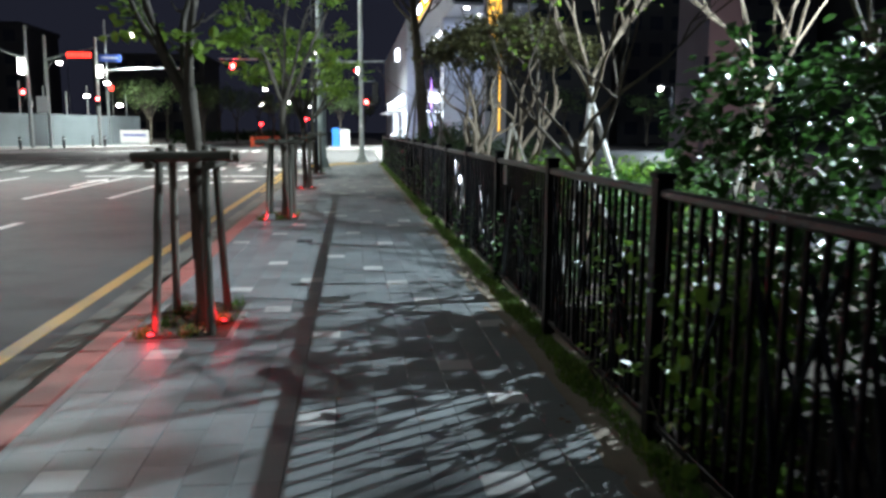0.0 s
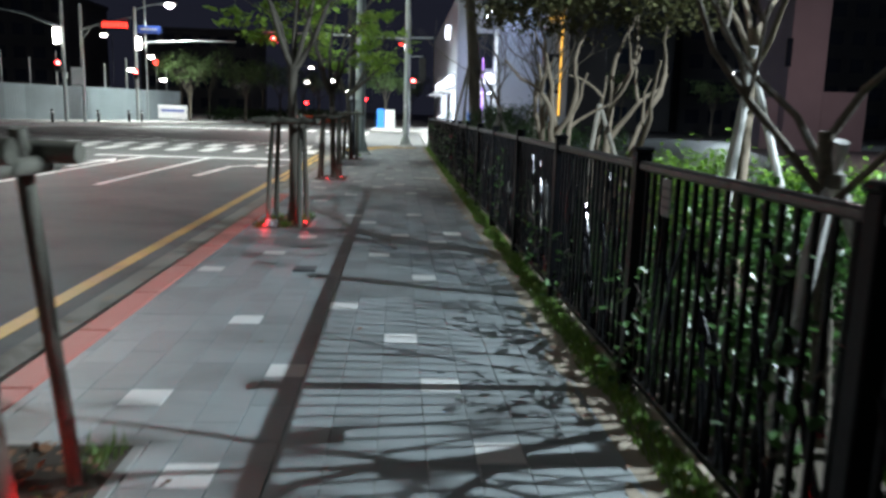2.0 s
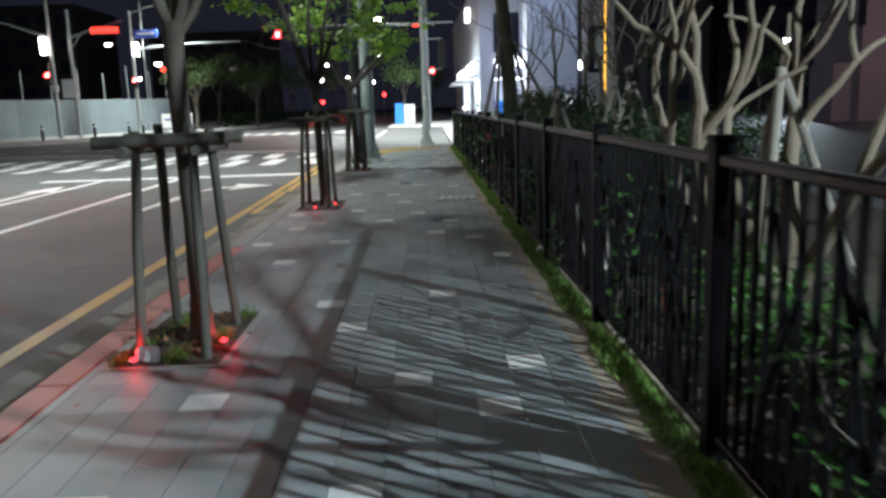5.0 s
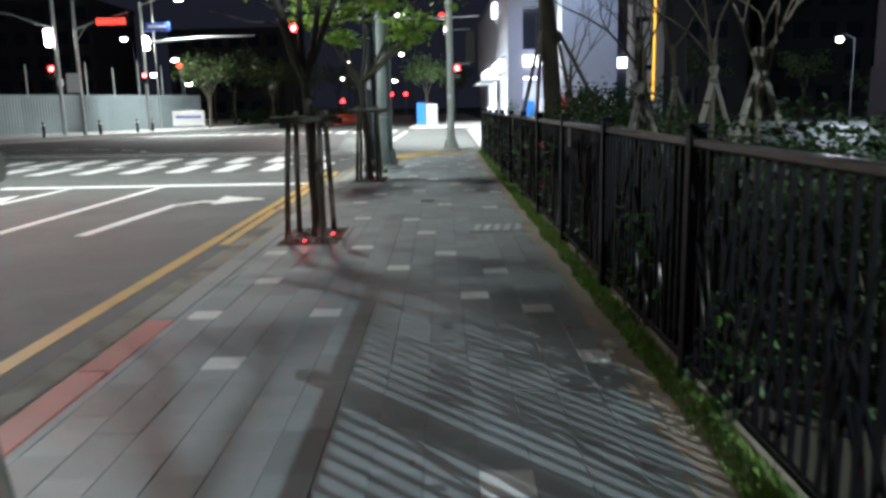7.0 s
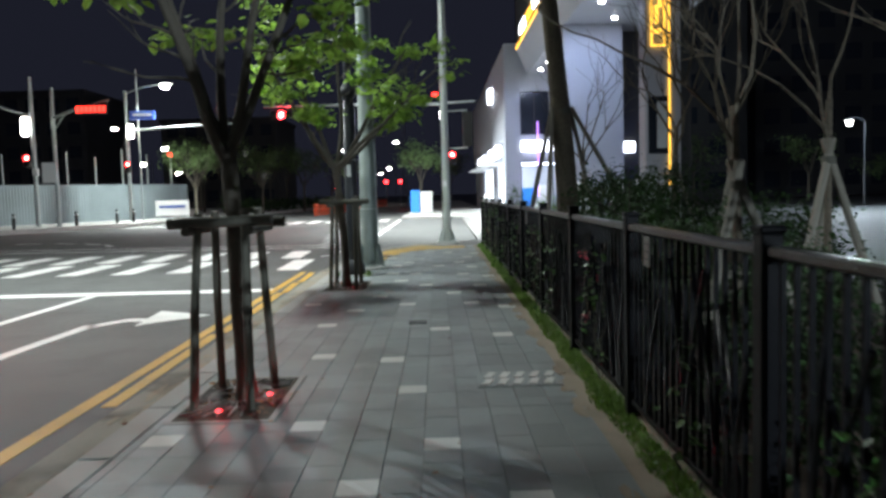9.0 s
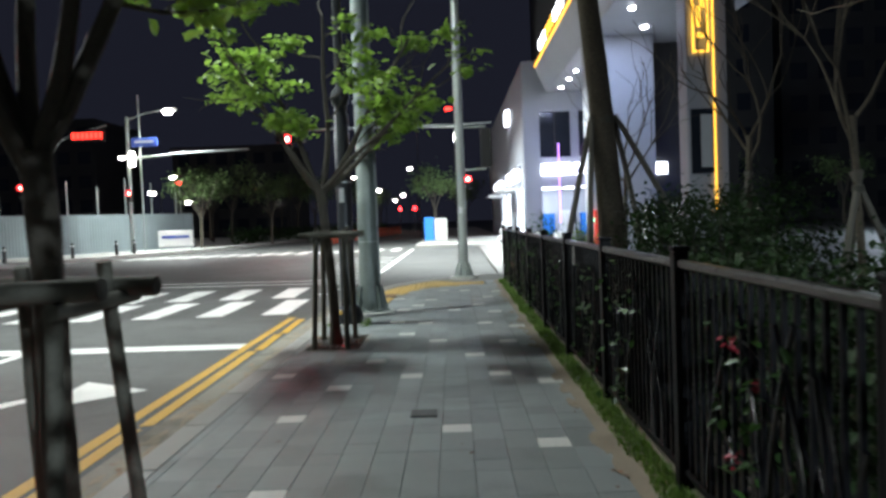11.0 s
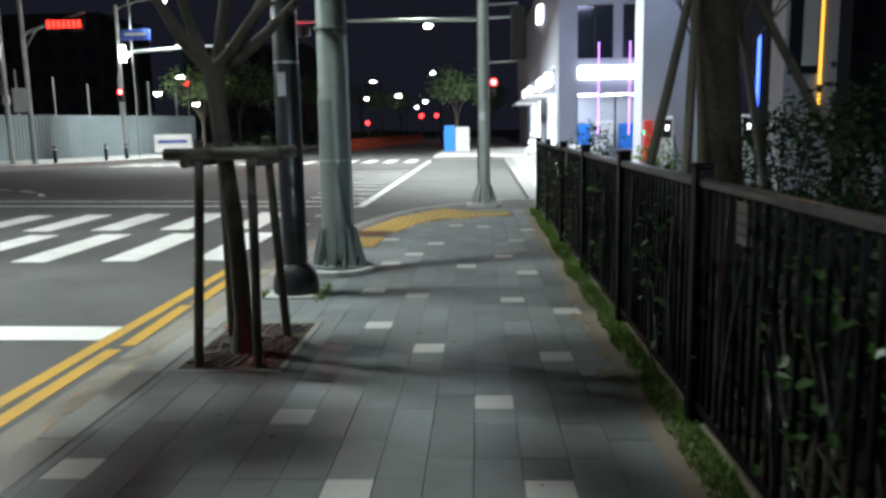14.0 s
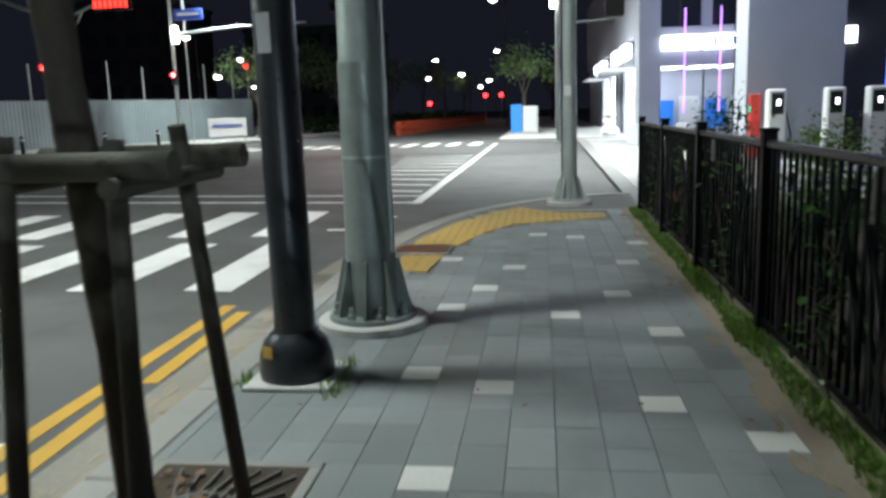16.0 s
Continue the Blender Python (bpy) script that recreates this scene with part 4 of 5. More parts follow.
part("banner", Geo().box((-0.35, -0.1, 2.95), (0.75, 0.02, 1.1), b=0.004), BANNER, p0, "faded pale hanging banner")
p00 = steel_pole("signal_pole", (-21.9, 57.0, 0.1), 8.2, "pale steel pole with lamp and red signal", 0.13)
part("arm", Geo(True).tube([(0, 0, 6.0), (-2.5, 0.2, 6.9), (-6, 0.4, 7.4)], [0.09, 0.07, 0.05], 10), STEEL, p00)
part("box_lamp", Geo().box((-0.32, -0.2, 5.5), (0.3, 0.25, 0.95), b=0.04), GLOW_FAR, p00, "bright white box lamp")
signal_head(p00, (-0.2, -0.3, 3.6), 1, 2, True, 0.17)
part("control_box", Geo().box((0.1, -0.15, 3.0), (0.3, 0.2, 0.4), b=0.02), GREY_BOX, p00)

# construction hoarding: corrugated sheets on posts
hoard = thing("hoarding", (0, 0, 0.1), "tall grey corrugated steel construction hoarding", "hoarding")
a, b = Vector((-18.9, 73.5, 0)), Vector((-31.0, 50.0, 0))
n_sheets = 33
sheet = Geo()
step = (b - a).length / n_sheets
for k in range(9):
    for z in (0, 2.45):
        sheet.v.append((step * k / 8, 0.03 * (k % 2), z))
for k in range(8):
    sheet.f.append((2 * k, 2 * k + 2, 2 * k + 3, 2 * k + 1))
sheet_mesh = sheet.mesh("sheet")
sheet_mesh.materials.append(PANEL)
ang = math.degrees(math.atan2(b.y - a.y, b.x - a.x))
for i in range(n_sheets):
    s = part("sheet", sheet_mesh, None, hoard)
    s.matrix_basis = Matrix.Translation(a + (b - a) * i / n_sheets) @ Matrix.Rotation(radians(ang), 4, "Z")
for i in range(12):
    c = a + (b - a) * (i + 0.5) / 12
    part("post", Geo(True).tube([(c.x - 0.4, c.y + 0.1, 0), (c.x - 0.4, c.y + 0.1, 4.3 + 0.3 * (i % 3))], 0.05, 6), STEEL, hoard)
for x, y in ((-21.2, 53.2), (-19.9, 57.2), (-19.0, 60.5), (-18.6, 62.0), (-23.2, 49.8)):
    bo = thing("bollard", (x, y, 0.1), "short black bollard with pale band", "bollard", "bollards")
    part("shaft", Geo(True).lathe((0, 0, 0), [(0.09, 0), (0.08, 0.7), (0.05, 0.8)], 12), BLACK, bo)
    part("band", Geo(True).lathe((0, 0, 0.6), [(0.088, 0), (0.088, 0.08)], 12), STICKER, bo)
ban = thing("banner_stand", (-17.2, 65.0, 0.1), "white printed banner on a low frame", "banner")
part("sheet", Geo().box((0, 0, 0.75), (2.2, 0.04, 1.0), b=0.01), BANNER, ban)
part("text_bar", Geo().box((0, -0.026, 0.85), (1.7, 0.008, 0.14)), SIGN_BLUE, ban)
for x in (-0.95, 0.95):
    part("leg", Geo().box((x, 0.05, 0.4), (0.06, 0.06, 0.8)), STEEL, ban)

# cabinets, barriers and far lamps
cab = thing("utility_cabinet", (-1.3, 66.3, 0), "bright blue street cabinet", "cabinet")
part("body", Geo().box((0, 0, 0.82), (0.6, 0.6, 1.5), b=0.03), BLUE_BOX, cab)
part("plinth", Geo().box((0, 0, 0.04), (0.66, 0.66, 0.08)), CONCRETE, cab)
cab = thing("utility_cabinet", (-0.55, 66.4, 0), "pale grey street cabinet beside the blue one", "cabinet")
part("body", Geo().box((0, 0, 0.78), (0.8, 0.7, 1.4), b=0.03), GREY_BOX, cab)
part("plinth", Geo().box((0, 0, 0.04), (0.86, 0.76, 0.08)), CONCRETE, cab)
barrier = thing("road_barrier", (-9.0, 72.0, ROAD), "orange-red plastic road barrier section", "barrier", "road barriers")
for z in (0.45, 0.8):
    part("rail", Geo().box((0, 0.95, z), (0.1, 1.9, 0.16), b=0.03), ORANGE, barrier)
for y in (0.1, 1.0, 1.85):
    part("post", Geo().box((0, y, 0.45), (0.08, 0.12, 0.9), b=0.02), ORANGE, barrier)
for i in range(1, 20):
    copy_thing(barrier, pose(-9.0 + 0.14 * i, 72.0 + 2.0 * i, ROAD, 0, 0, -4))


# The default lens size is widened to take in bloom.
def far_lamp(x, y, z, h=None, size=0.33):
    ob = thing("street_lamp", (x + 0.9, y, 0), "distant street lamp with white light", "street lamp", "far street lamps")
    part("pole", Geo(True).tube([(0, 0, 0), (0, 0, z + 0.1), (-0.5, 0, z + 0.35), (-0.9, 0, z + 0.3)], 0.045, 6), BLACK_STEEL, ob)
    part("head", Geo().box((-0.9, 0, z + 0.22), (0.6, 0.25, 0.1), b=0.02), BLACK_STEEL, ob)
    part("lens", Geo(True).lathe((-0.9, 0, z - 0.1), [(0.5 * size, 0), (size, 0.12), (size, 0.26)], 12), GLOW_FAR, ob, "bright white lens")


for x, y, z in ((-3.5, 84, 9.4), (-27.9, 95, 6.6), (-26.9, 96, 4.1), (-30.2, 95, 5.1), (-8.8, 112, 5.2), (-12.5, 118, 7.2), (-6.9, 130, 5.1), (-5.5, 125, 8.6), (-9.6, 150, 4.9), (-12.0, 108, 4.8), (-33, 95, 8.8)):
    far_lamp(x, y, z)
for x, y, z in ((-6.6, 118, 3.0), (-4.7, 118, 3.0), (-12.5, 112, 2.2)):
    ob = thing("far_signal", (x, y, 0), "distant red traffic light on a pole", "traffic light", "far signals")
    part("pole", Geo(True).tube([(0, 0.2, -0.1), (0, 0.2, z + 0.4)], 0.05, 6), STEEL, ob)
    part("housing", Geo().box((0, 0.1, z), (1.0, 0.2, 0.5), b=0.02), BLACK, ob)
    part("lens", Geo(True).tube([(0, -0.02, z), (0, -0.08, z)], [0.24, 0.2], 14), GLOW_RED, ob, "glowing added glowing red disc")
ob = thing("far_signal", (-27.6, 95.6, 0.1), "distant red warning light on a pole", "traffic light", "far signals")
part("pole", Geo(True).tube([(0, 0.2, -0.1), (0, 0.2, 6.5)], 0.05, 6), STEEL, ob)
part("lens", Geo(True).tube([(0, -0.02, 6.0), (0, -0.08, 6.0)], [0.25, 0.2], 14), GLOW_RED_SOFT, ob)


# ---- shop building on the far side of the driveway ----
shop = thing("shop_building", (0, 0, 0), "pale modern two-storey shop building with neon signs", "building")


def wall(x0, x1, y0, y1, z0, z1, m=WALL_LIGHT, name="wall", label=""):
    return part(name, Geo().box(((x0 + x1) / 2, (y0 + y1) / 2, (z0 + z1) / 2), (x1 - x0, y1 - y0, z1 - z0), b=0.012), m, shop, label)


wall(3.95, 4.78, 56.0, 57.0, -0.05, 9.2)
wall(4.78, 9.4, 56.0, 56.4, 2.85, 4.35)
wall(4.78, 9.4, 56.0, 56.4, 6.65, 9.2)
wall(4.78, 9.4, 56.0, 56.4, -0.05, 0.35)
wall(6.35, 6.75, 56.0, 56.4, 4.35, 6.65)
wall(9.4, 14, 56.0, 57.0, -0.05, 9.2, WALL_DARK)
for x0, x1 in ((4.78, 6.35), (6.75, 9.4)):
    part("window", Geo().box(((x0 + x1) / 2, 56.25, 5.5), (x1 - x0, 0.06, 2.3)), GLASS_DARK, shop, "dark upper window")
    part("window_frame", Geo().box(((x0 + x1) / 2, 56.17, 5.5), (0.06, 0.08, 2.3)), BLACK, shop)
# side along the street
wall(3.95, 4.3, 57.0, 92, 4.2, 9.2)
for i in range(8):
    y = 57.0 + i * 4.4
    wall(3.95, 4.35, y, y + 0.6, -0.05, 4.2)
    part("window", Geo().box((4.15, y + 2.5, 6.1), (0.06, 2.6, 2.2)), GLASS_DARK, shop, "dark upper window")
    # Lit shops glow from the pane itself, in place of lit rooms behind.
    part("shop_glass", Geo().box((4.2, y + 2.5, 1.5), (0.03, 3.8, 2.9)), GLOW_SHOP if i in (0, 2, 3) else GLASS_DARK, shop)
    if i in (0, 1, 3, 4):
        part("lit_sign", Geo().box((3.78, y + 2.4, 3.65), (0.3, 2.6 if i else 1.8, 0.62), b=0.03), GLOW_SIGN, shop, "white lit shop sign")
        part("awning", Geo().box((3.4, y + 2.4, 2.95), (1.2, 3.6, 0.08), b=0.02), STICKER, shop, "pale awning")
part("lit_sign", Geo().box((3.8, 65.0, 7.5), (0.25, 1.3, 0.9), b=0.03), GLOW_SIGN, shop, "white lit box sign")
# shop interior behind the window
wall(4.78, 9.4, 59.5, 59.7, -0.05, 2.85, WALL_LIGHT, "back_wall")
wall(4.78, 9.4, 56.4, 59.5, -0.1, 0.0, CONCRETE, "shop_floor")
wall(4.78, 9.4, 56.4, 59.5, 2.85, 3.0, WALL_LIGHT, "shop_ceiling")
for x in (5.4, 6.7, 8.0):
    part("ceiling_panel", Geo().box((x, 57.8, 2.82), (0.9, 2.0, 0.04)), GLOW_SHOP, shop, "lit ceiling panel")
for i in range(4):
    wall(4.95 + i * 1.1, 5.75 + i * 1.1, 58.6, 59.0, 0.0, 1.5 + 0.15 * (i % 2), STICKER if i % 2 else BLUE_BOX, "shelf")
for x in (4.8, 6.5, 8.2, 9.37):
    wall(x - 0.03, x + 0.03, 56.15, 56.25, 0.35, 2.85, BLACK, "mullion")
part("lit_sign", Geo().box((5.55, 55.9, 3.72), (1.5, 0.2, 0.56), b=0.04), GLOW_SIGN, shop, "white lit shop sign")
part("lit_sign", Geo().box((7.2, 55.9, 3.72), (1.6, 0.2, 0.56), b=0.04), GLOW_SIGN, shop, "white lit shop sign")
for i in range(6):
    part("sign_mark", Geo().box((6.6 + 0.24 * i, 55.79, 3.72), (0.1, 0.012, 0.34)), SIGN_BLUE, shop)
for x in (5.65, 7.0):
    part("neon_tube", Geo(True).tube([(x, 55.6, 1.0), (x, 55.6, 5.0)], 0.03, 6), GLOW_VIOLET, shop, "thin violet neon tube")
# deep canopy with soffit lights
wall(5.15, 7.45, 44.0, 45.2, -0.05, 7.6)
wall(7.6, 9.2, 45.5, 56.0, -0.05, 7.6, WALL_DARK)
wall(5.2, 9.4, 39.5, 56.2, 7.6, 7.75, WALL_LIGHT, "soffit")
g = Geo()
g.v = [(4.45, 39.5, 8.45), (4.45, 54.0, 8.45), (5.2, 56.2, 7.6), (5.2, 39.5, 7.6), (4.45, 39.5, 8.6), (4.45, 54.0, 8.6), (5.2, 56.2, 7.75), (5.2, 39.5, 7.75)]
g.f = [(0, 1, 2, 3), (4, 7, 6, 5), (0, 4, 5, 1), (2, 6, 7, 3), (0, 3, 7, 4), (1, 5, 6, 2)]
part("sloped_fascia", g, WALL_LIGHT, shop, "pale sloped fascia")
wall(4.45, 9.4, 39.5, 54.0, 8.6, 11.5, WALL_DARK, "parapet")
part("neon_edge", Geo().box((4.41, 46.75, 8.55), (0.06, 14.5, 0.1)), GLOW_YELLOW, shop, "amber neon edge line")
for i in range(9):
    part("roof_letter", Geo().box((4.38, 44.6 + i * 0.85, 9.0), (0.1, 0.5, 0.42), b=0.03), GLOW_YELLOW if 3 <= i < 6 else GLOW_SIGN, shop, "lit roof sign letter")
for x, y in ((5.78, 52.3), (5.8, 50.4), (5.8, 48.3), (5.75, 54.6), (7.0, 53.6), (6.9, 42.9), (5.9, 40.4)):
    part("downlight", Geo(True).lathe((x, y, 7.55), [(0.09, 0), (0.11, 0.05)], 12), GLOW_SPOT, shop, "bright soffit downlight")
lamp("soffit_light", "AREA", (6.0, 41.8, 7.5), 115, (0.55, 0.68, 1.0), 1.6)
lamp("soffit_light_inner", "AREA", (5.6, 50.5, 7.5), 250, (0.5, 0.6, 1.0), 1.6)
# wing with the tall amber sign
wall(6.15, 7.15, 36.0, 36.7, -0.05, 9.5)
# Shaded side of the wing, drawn as a strip of dark material.
wall(7.15, 7.4, 36.02, 36.7, -0.05, 9.5, WALL_DARK)
part("neon_strip", Geo().box((6.82, 35.97, 4.6), (0.04, 0.04, 6.4)), GLOW_YELLOW, shop, "amber neon strip")
part("window", Geo().box((6.5, 35.98, 3.1), (0.55, 0.05, 1.6)), GLASS_DARK, shop)
part("window_blind", Geo().box((6.6, 35.94, 3.1), (0.28, 0.02, 1.3)), STICKER, shop)
for x, z, sx, sz in ((6.32, 6.6, 0.05, 2.6), (6.68, 6.6, 0.05, 2.6), (6.5, 5.3, 0.4, 0.05), (6.5, 5.7, 0.2, 0.12), (6.46, 6.15, 0.1, 0.5), (6.56, 6.5, 0.1, 0.3), (6.46, 6.9, 0.14, 0.14), (6.5, 7.3, 0.22, 0.14)):
    part("neon_sign", Geo().box((x, 35.93, z), (sx, 0.06, sz), b=0.01), GLOW_YELLOW, shop, "amber neon sign piece")
part("neon_strip", Geo().box((8.4, 43.8, 2.4), (0.06, 0.06, 3.0)), GLOW_BLUE, shop, "blue neon strip")
part("lit_sign", Geo().box((8.0, 45.38, 2.99), (0.44, 0.1, 0.42), b=0.02), GLOW_SIGN, shop, "small square lit sign")

# chargers and bollards by the building
for x, y in ((5.65, 43.2), (6.98, 43.2), (7.85, 43.0)):
    ob = thing("ev_charger", (x, y, -0.07), "white car charger with black screen", "car charger", "car chargers")
    part("body", Geo().box((0, 0, 0.85), (0.42, 0.34, 1.7), b=0.04), CHARGER, ob)
    part("screen", Geo().box((0, -0.175, 1.35), (0.28, 0.02, 0.5), b=0.006), BLACK, ob)
    part("lit_mark", Geo().box((0.02, -0.19, 1.38), (0.08, 0.01, 0.14)), GLOW_SIGN, ob, "small lit display mark")
    part("cable", Geo(True).tube([(0.22, -0.05, 1.2), (0.34, -0.12, 0.6), (0.26, -0.1, 0.15), (0.1, -0.22, 0.25)], 0.02, 6), BLACK, ob)
ob = thing("fire_cabinet", (5.27, 43.6, -0.07), "red cabinet against the building wall", "cabinet")
part("body", Geo().box((0, 0, 0.8), (0.24, 0.24, 1.6), b=0.02), RED_PAINT, ob)
part("door", Geo().box((-0.01, -0.13, 0.85), (0.18, 0.02, 1.3), b=0.004), RED_PAINT, ob)
part("display", Geo().box((-0.13, -0.02, 1.25), (0.02, 0.1, 0.12)), GLOW_GREEN, ob)
for x, y in ((3.3, 52.0), (4.2, 52.0), (5.0, 52.0)):
    ob = thing("planter", (x, y, -0.03), "white planter box outside the shop", "planter", "planters")
    part("box", Geo().box((0, 0, 0.35), (0.4, 0.4, 0.7), b=0.03), CHARGER, ob)
ob = thing("rubbish_pile", (3.0, 59.5, 0), "pale bags stacked against the shop front", "bags")
for x, y, z, r in ((0, 0, 0.25, 0.32), (0.3, 0.3, 0.22, 0.28), (0.1, 0.2, 0.65, 0.3), (0.15, 0.1, 1.0, 0.25)):
    part("bag", Geo(True).lathe((x, y, z - r * 0.8), [(r * 0.6, 0), (r, r * 0.5), (r * 0.95, r), (r * 0.5, r * 1.5), (0.04, r * 1.7)], 10), STICKER, ob)

# distant buildings
far = thing("apartment_building", (0, 0, 0), "pale pink rendered tower beyond the parking lot", "building", "far buildings")
part("wall", Geo().box((22.1, 47.3, 4.9), (2.05, 4.5, 10.0)), WALL_PINK, far)
part("wing", Geo().box((24.4, 46.2, 1.5), (2.5, 2.3, 3.2)), WALL_PINK, far)
part("wing", Geo().box((20.6, 46.8, 1.3), (1.0, 2.3, 2.8)), WALL_PINK, far)
part("window", Geo().box((21.0, 45.03, 5.1), (0.3, 0.08, 1.5)), GLASS_DARK, far)
far_lamp(23.2, 57.3, 4.55, None, 0.17)
lamp("lot_lamp_light", "POINT", (22.6, 55.0, 4.4), 1500, COOL, 0.15)
# Pinkish fill added before the tower to light its wall.
lamp("tower_fill_light", "POINT", (22.0, 38.5, 4.5), 170, (1.0, 0.75, 0.78), 0.3)
# The three blocks on the right are an added dark mass covering the sky.
for x, y, w, d, h in ((-30, 130, 16, 14, 12), (-52, 120, 16, 14, 15), (19, 92, 20, 12, 30), (43, 96, 24, 14, 33), (70, 90, 24, 14, 30)):
    blk = thing("apartment_building", (x, y, 0), "dark unlit apartment building in the distance", "building", "far buildings")
    part("wall", Geo().box((0, 0, h / 2), (w, d, h)), WALL_DARK, blk)
    part("roof", Geo().box((0, 0, h + 0.3), (w + 0.4, d + 0.4, 0.6)), WALL_DARK, blk)
    win = Geo().box((0, 0, 0), (1.5, 0.12, 1.5)).mesh("window")
    for i in range(int(w / 2.6)):
        for j in range(int(h / 3)):
            part("window", win, GLASS_DARK, blk, "", (-w / 2 + 1.6 + i * 2.6, -d / 2 - 0.02, 1.8 + j * 3))


# ---- garden trees and shrubs ----
def props(ob, apex, feet, material, r=0.034):
    for fx, fy in feet:
        top = Vector(apex) + (Vector(apex) - Vector((fx, fy, 0))).normalized() * 0.12
        part("prop_pole", Geo(True).tube([(fx, fy, -0.05), tuple(top)], [r * 1.05, r * 0.9], 8), material, ob, "slanting prop pole")
    part("binding", Geo(True).lathe((apex[0], apex[1], apex[2] - 0.08), [(0.05, 0), (0.054, 0.03), (0.05, 0.06)], 12), TIMBER, ob)


def bare_tree(x, y, seed, h, r, apex, feet, material=BARK, prop=PROP_WOOD, ln=0.9, lean=0.0, leaf=None, depth=2):
    q = random.Random(seed)
    ob = thing("garden_tree", (x, y, -0.02), "bare young garden tree held by prop poles", "tree", "garden trees")
    g, tips = Geo(True), []
    g.tube([(0, 0, -0.02), (lean * 0.3, 0.01, h * 0.4), (lean, 0, h)], [r, r * 0.85, r * 0.7], 10)
    for i in range(4):
        a = i * 1.6 + q.uniform(-0.4, 0.4)
        limbs(g, (lean, 0, h - 0.05 - 0.1 * i), (math.cos(a) * 0.6, math.sin(a) * 0.6, 1), ln, r * 0.42, depth, q, tips, 0.28, 3, 0.8, 0.3)
    part("trunk", g, material, ob)
    props(ob, (lean * 0.6, 0, apex), feet, prop)
    if leaf:
        c = Geo()
        leaves(c, [t for t in tips if q.random() < leaf], 5 if leaf < 0.5 else 9, 0.12 if leaf < 0.5 else 0.16, 0.06 if leaf < 0.5 else 0.08, q)
        part("crown", c, LEAF if leaf < 0.5 else LEAF_BUSH, ob, "sparse green leaves" if leaf < 0.5 else "dense green leaves")
    return ob


TRI = ((-0.5, -0.25), (0.55, -0.2), (0.05, 0.6))
bare_tree(2.0, 6.4, 3, 1.35, 0.045, 1.2, ((-0.35, -0.2), (0.45, -0.1), (0.0, 0.5)), BARK_DARK, PROP_LIT, 1.0, -0.12, 0.15)
bare_tree(2.95, 9.5, 5, 2.1, 0.06, 1.85, ((-0.3, -0.3), (0.6, -0.1), (0.1, 0.8)), BARK_PALE, PROP_LIT, 1.2, 0.0, 0.12)
bare_tree(4.6, 8.6, 8, 1.9, 0.06, 1.6, TRI, BARK_PALE, PROP_WOOD, 1.2, 0.1, 0.1)
bare_tree(2.2, 19.0, 9, 1.9, 0.034, 1.43, ((-0.42, -0.2), (0.5, -0.3), (0.05, 0.5)), BARK_DARK, PROP_WOOD, 1.0, -0.05)
bare_tree(3.17, 19.8, 15, 2.0, 0.034, 1.6, ((-0.5, -0.3), (0.5, -0.1), (0.05, 0.5)), BARK_DARK, PROP_WOOD, 1.0, 0.0)
bare_tree(2.86, 17.9, 10, 1.75, 0.04, 1.66, ((-0.5, -0.2), (0.55, -0.3), (0.05, 0.6)), BARK_DARK, PROP_WOOD, 1.0, 0.08)
bare_tree(3.9, 23.5, 12, 2.2, 0.04, 1.6, TRI, BARK_DARK, PROP_WOOD, 1.1, -0.1)
bare_tree(4.25, 27.2, 13, 2.4, 0.055, 1.8, ((-0.9, -0.5), (0.55, -0.2), (0.05, 0.6)), BARK_DARK, PROP_WOOD, 1.2, 0.05)
bare_tree(3.3, 30.5, 14, 2.2, 0.05, 1.6, TRI, BARK_DARK, PROP_WOOD, 1.2, 0.05)

# Mostly out of view; placed and thickened to shade the near pavement.
bare_tree(4.2, 6.0, 18, 2.3, 0.06, 1.7, TRI, BARK_DARK, PROP_WOOD, 1.1, 0.0, 0.9)

# large tree with four dark props
big = thing("large_garden_tree", (2.58, 28.0, -0.02), "tall thick-barked tree braced by four prop poles", "tree")
g, tips = Geo(True), []
g.tube([(0.03, 0, -0.02), (0.02, 0, 0.5), (-0.02, 0, 1.4), (-0.09, 0, 2.5), (-0.17, 0, 3.5), (-0.27, 0.05, 4.6), (-0.4, 0.1, 6.0)], [0.25, 0.215, 0.195, 0.18, 0.165, 0.15, 0.11], 16)
q = random.Random(4)
for i in range(5):
    limbs(g, (-0.45, 0.08, 4.6 + 0.3 * i), (math.cos(i * 1.3) * 0.8, math.sin(i * 1.3) * 0.8, 0.9), 1.4, 0.06, 2, q, tips, 0.25, 3, 0.7, 0.2)
part("trunk", g, BARK_DARK, big)
c = Geo()
leaves(c, tips, 8, 0.2, 0.09, q)
part("crown", c, LEAF_DARK, big)
for fx, fy in ((-0.95, -0.35), (-0.5, -0.6), (0.75, 0.5), (1.6, -0.3)):
    top = (-0.1 + 0.17 * (1 if fx > 0 else -1), fy * 0.12, 2.85)
    part("prop_pole", Geo(True).tube([(fx, fy, -0.03), top], [0.048, 0.038], 8), PROP_GREY, big, "slanting grey prop pole")
part("binding", Geo(True).lathe((-0.1, 0, 2.72), [(0.175, 0), (0.18, 0.06), (0.172, 0.12)], 14), TIMBER, big)
part("rope", Geo(True).tube([(0.19 * math.cos(a * 0.6) - 0.01, 0.19 * math.sin(a * 0.6), 1.42 + 0.02 * math.sin(a)) for a in range(12)], 0.009, 5), PROP_WOOD, big)

# umbrella pine with many pale stems
pine = thing("umbrella_pine", (2.75, 13.6, -0.02), "many-stemmed pale pine with a flat umbrella crown", "tree")
q = random.Random(21)
g, tips = Geo(True), []
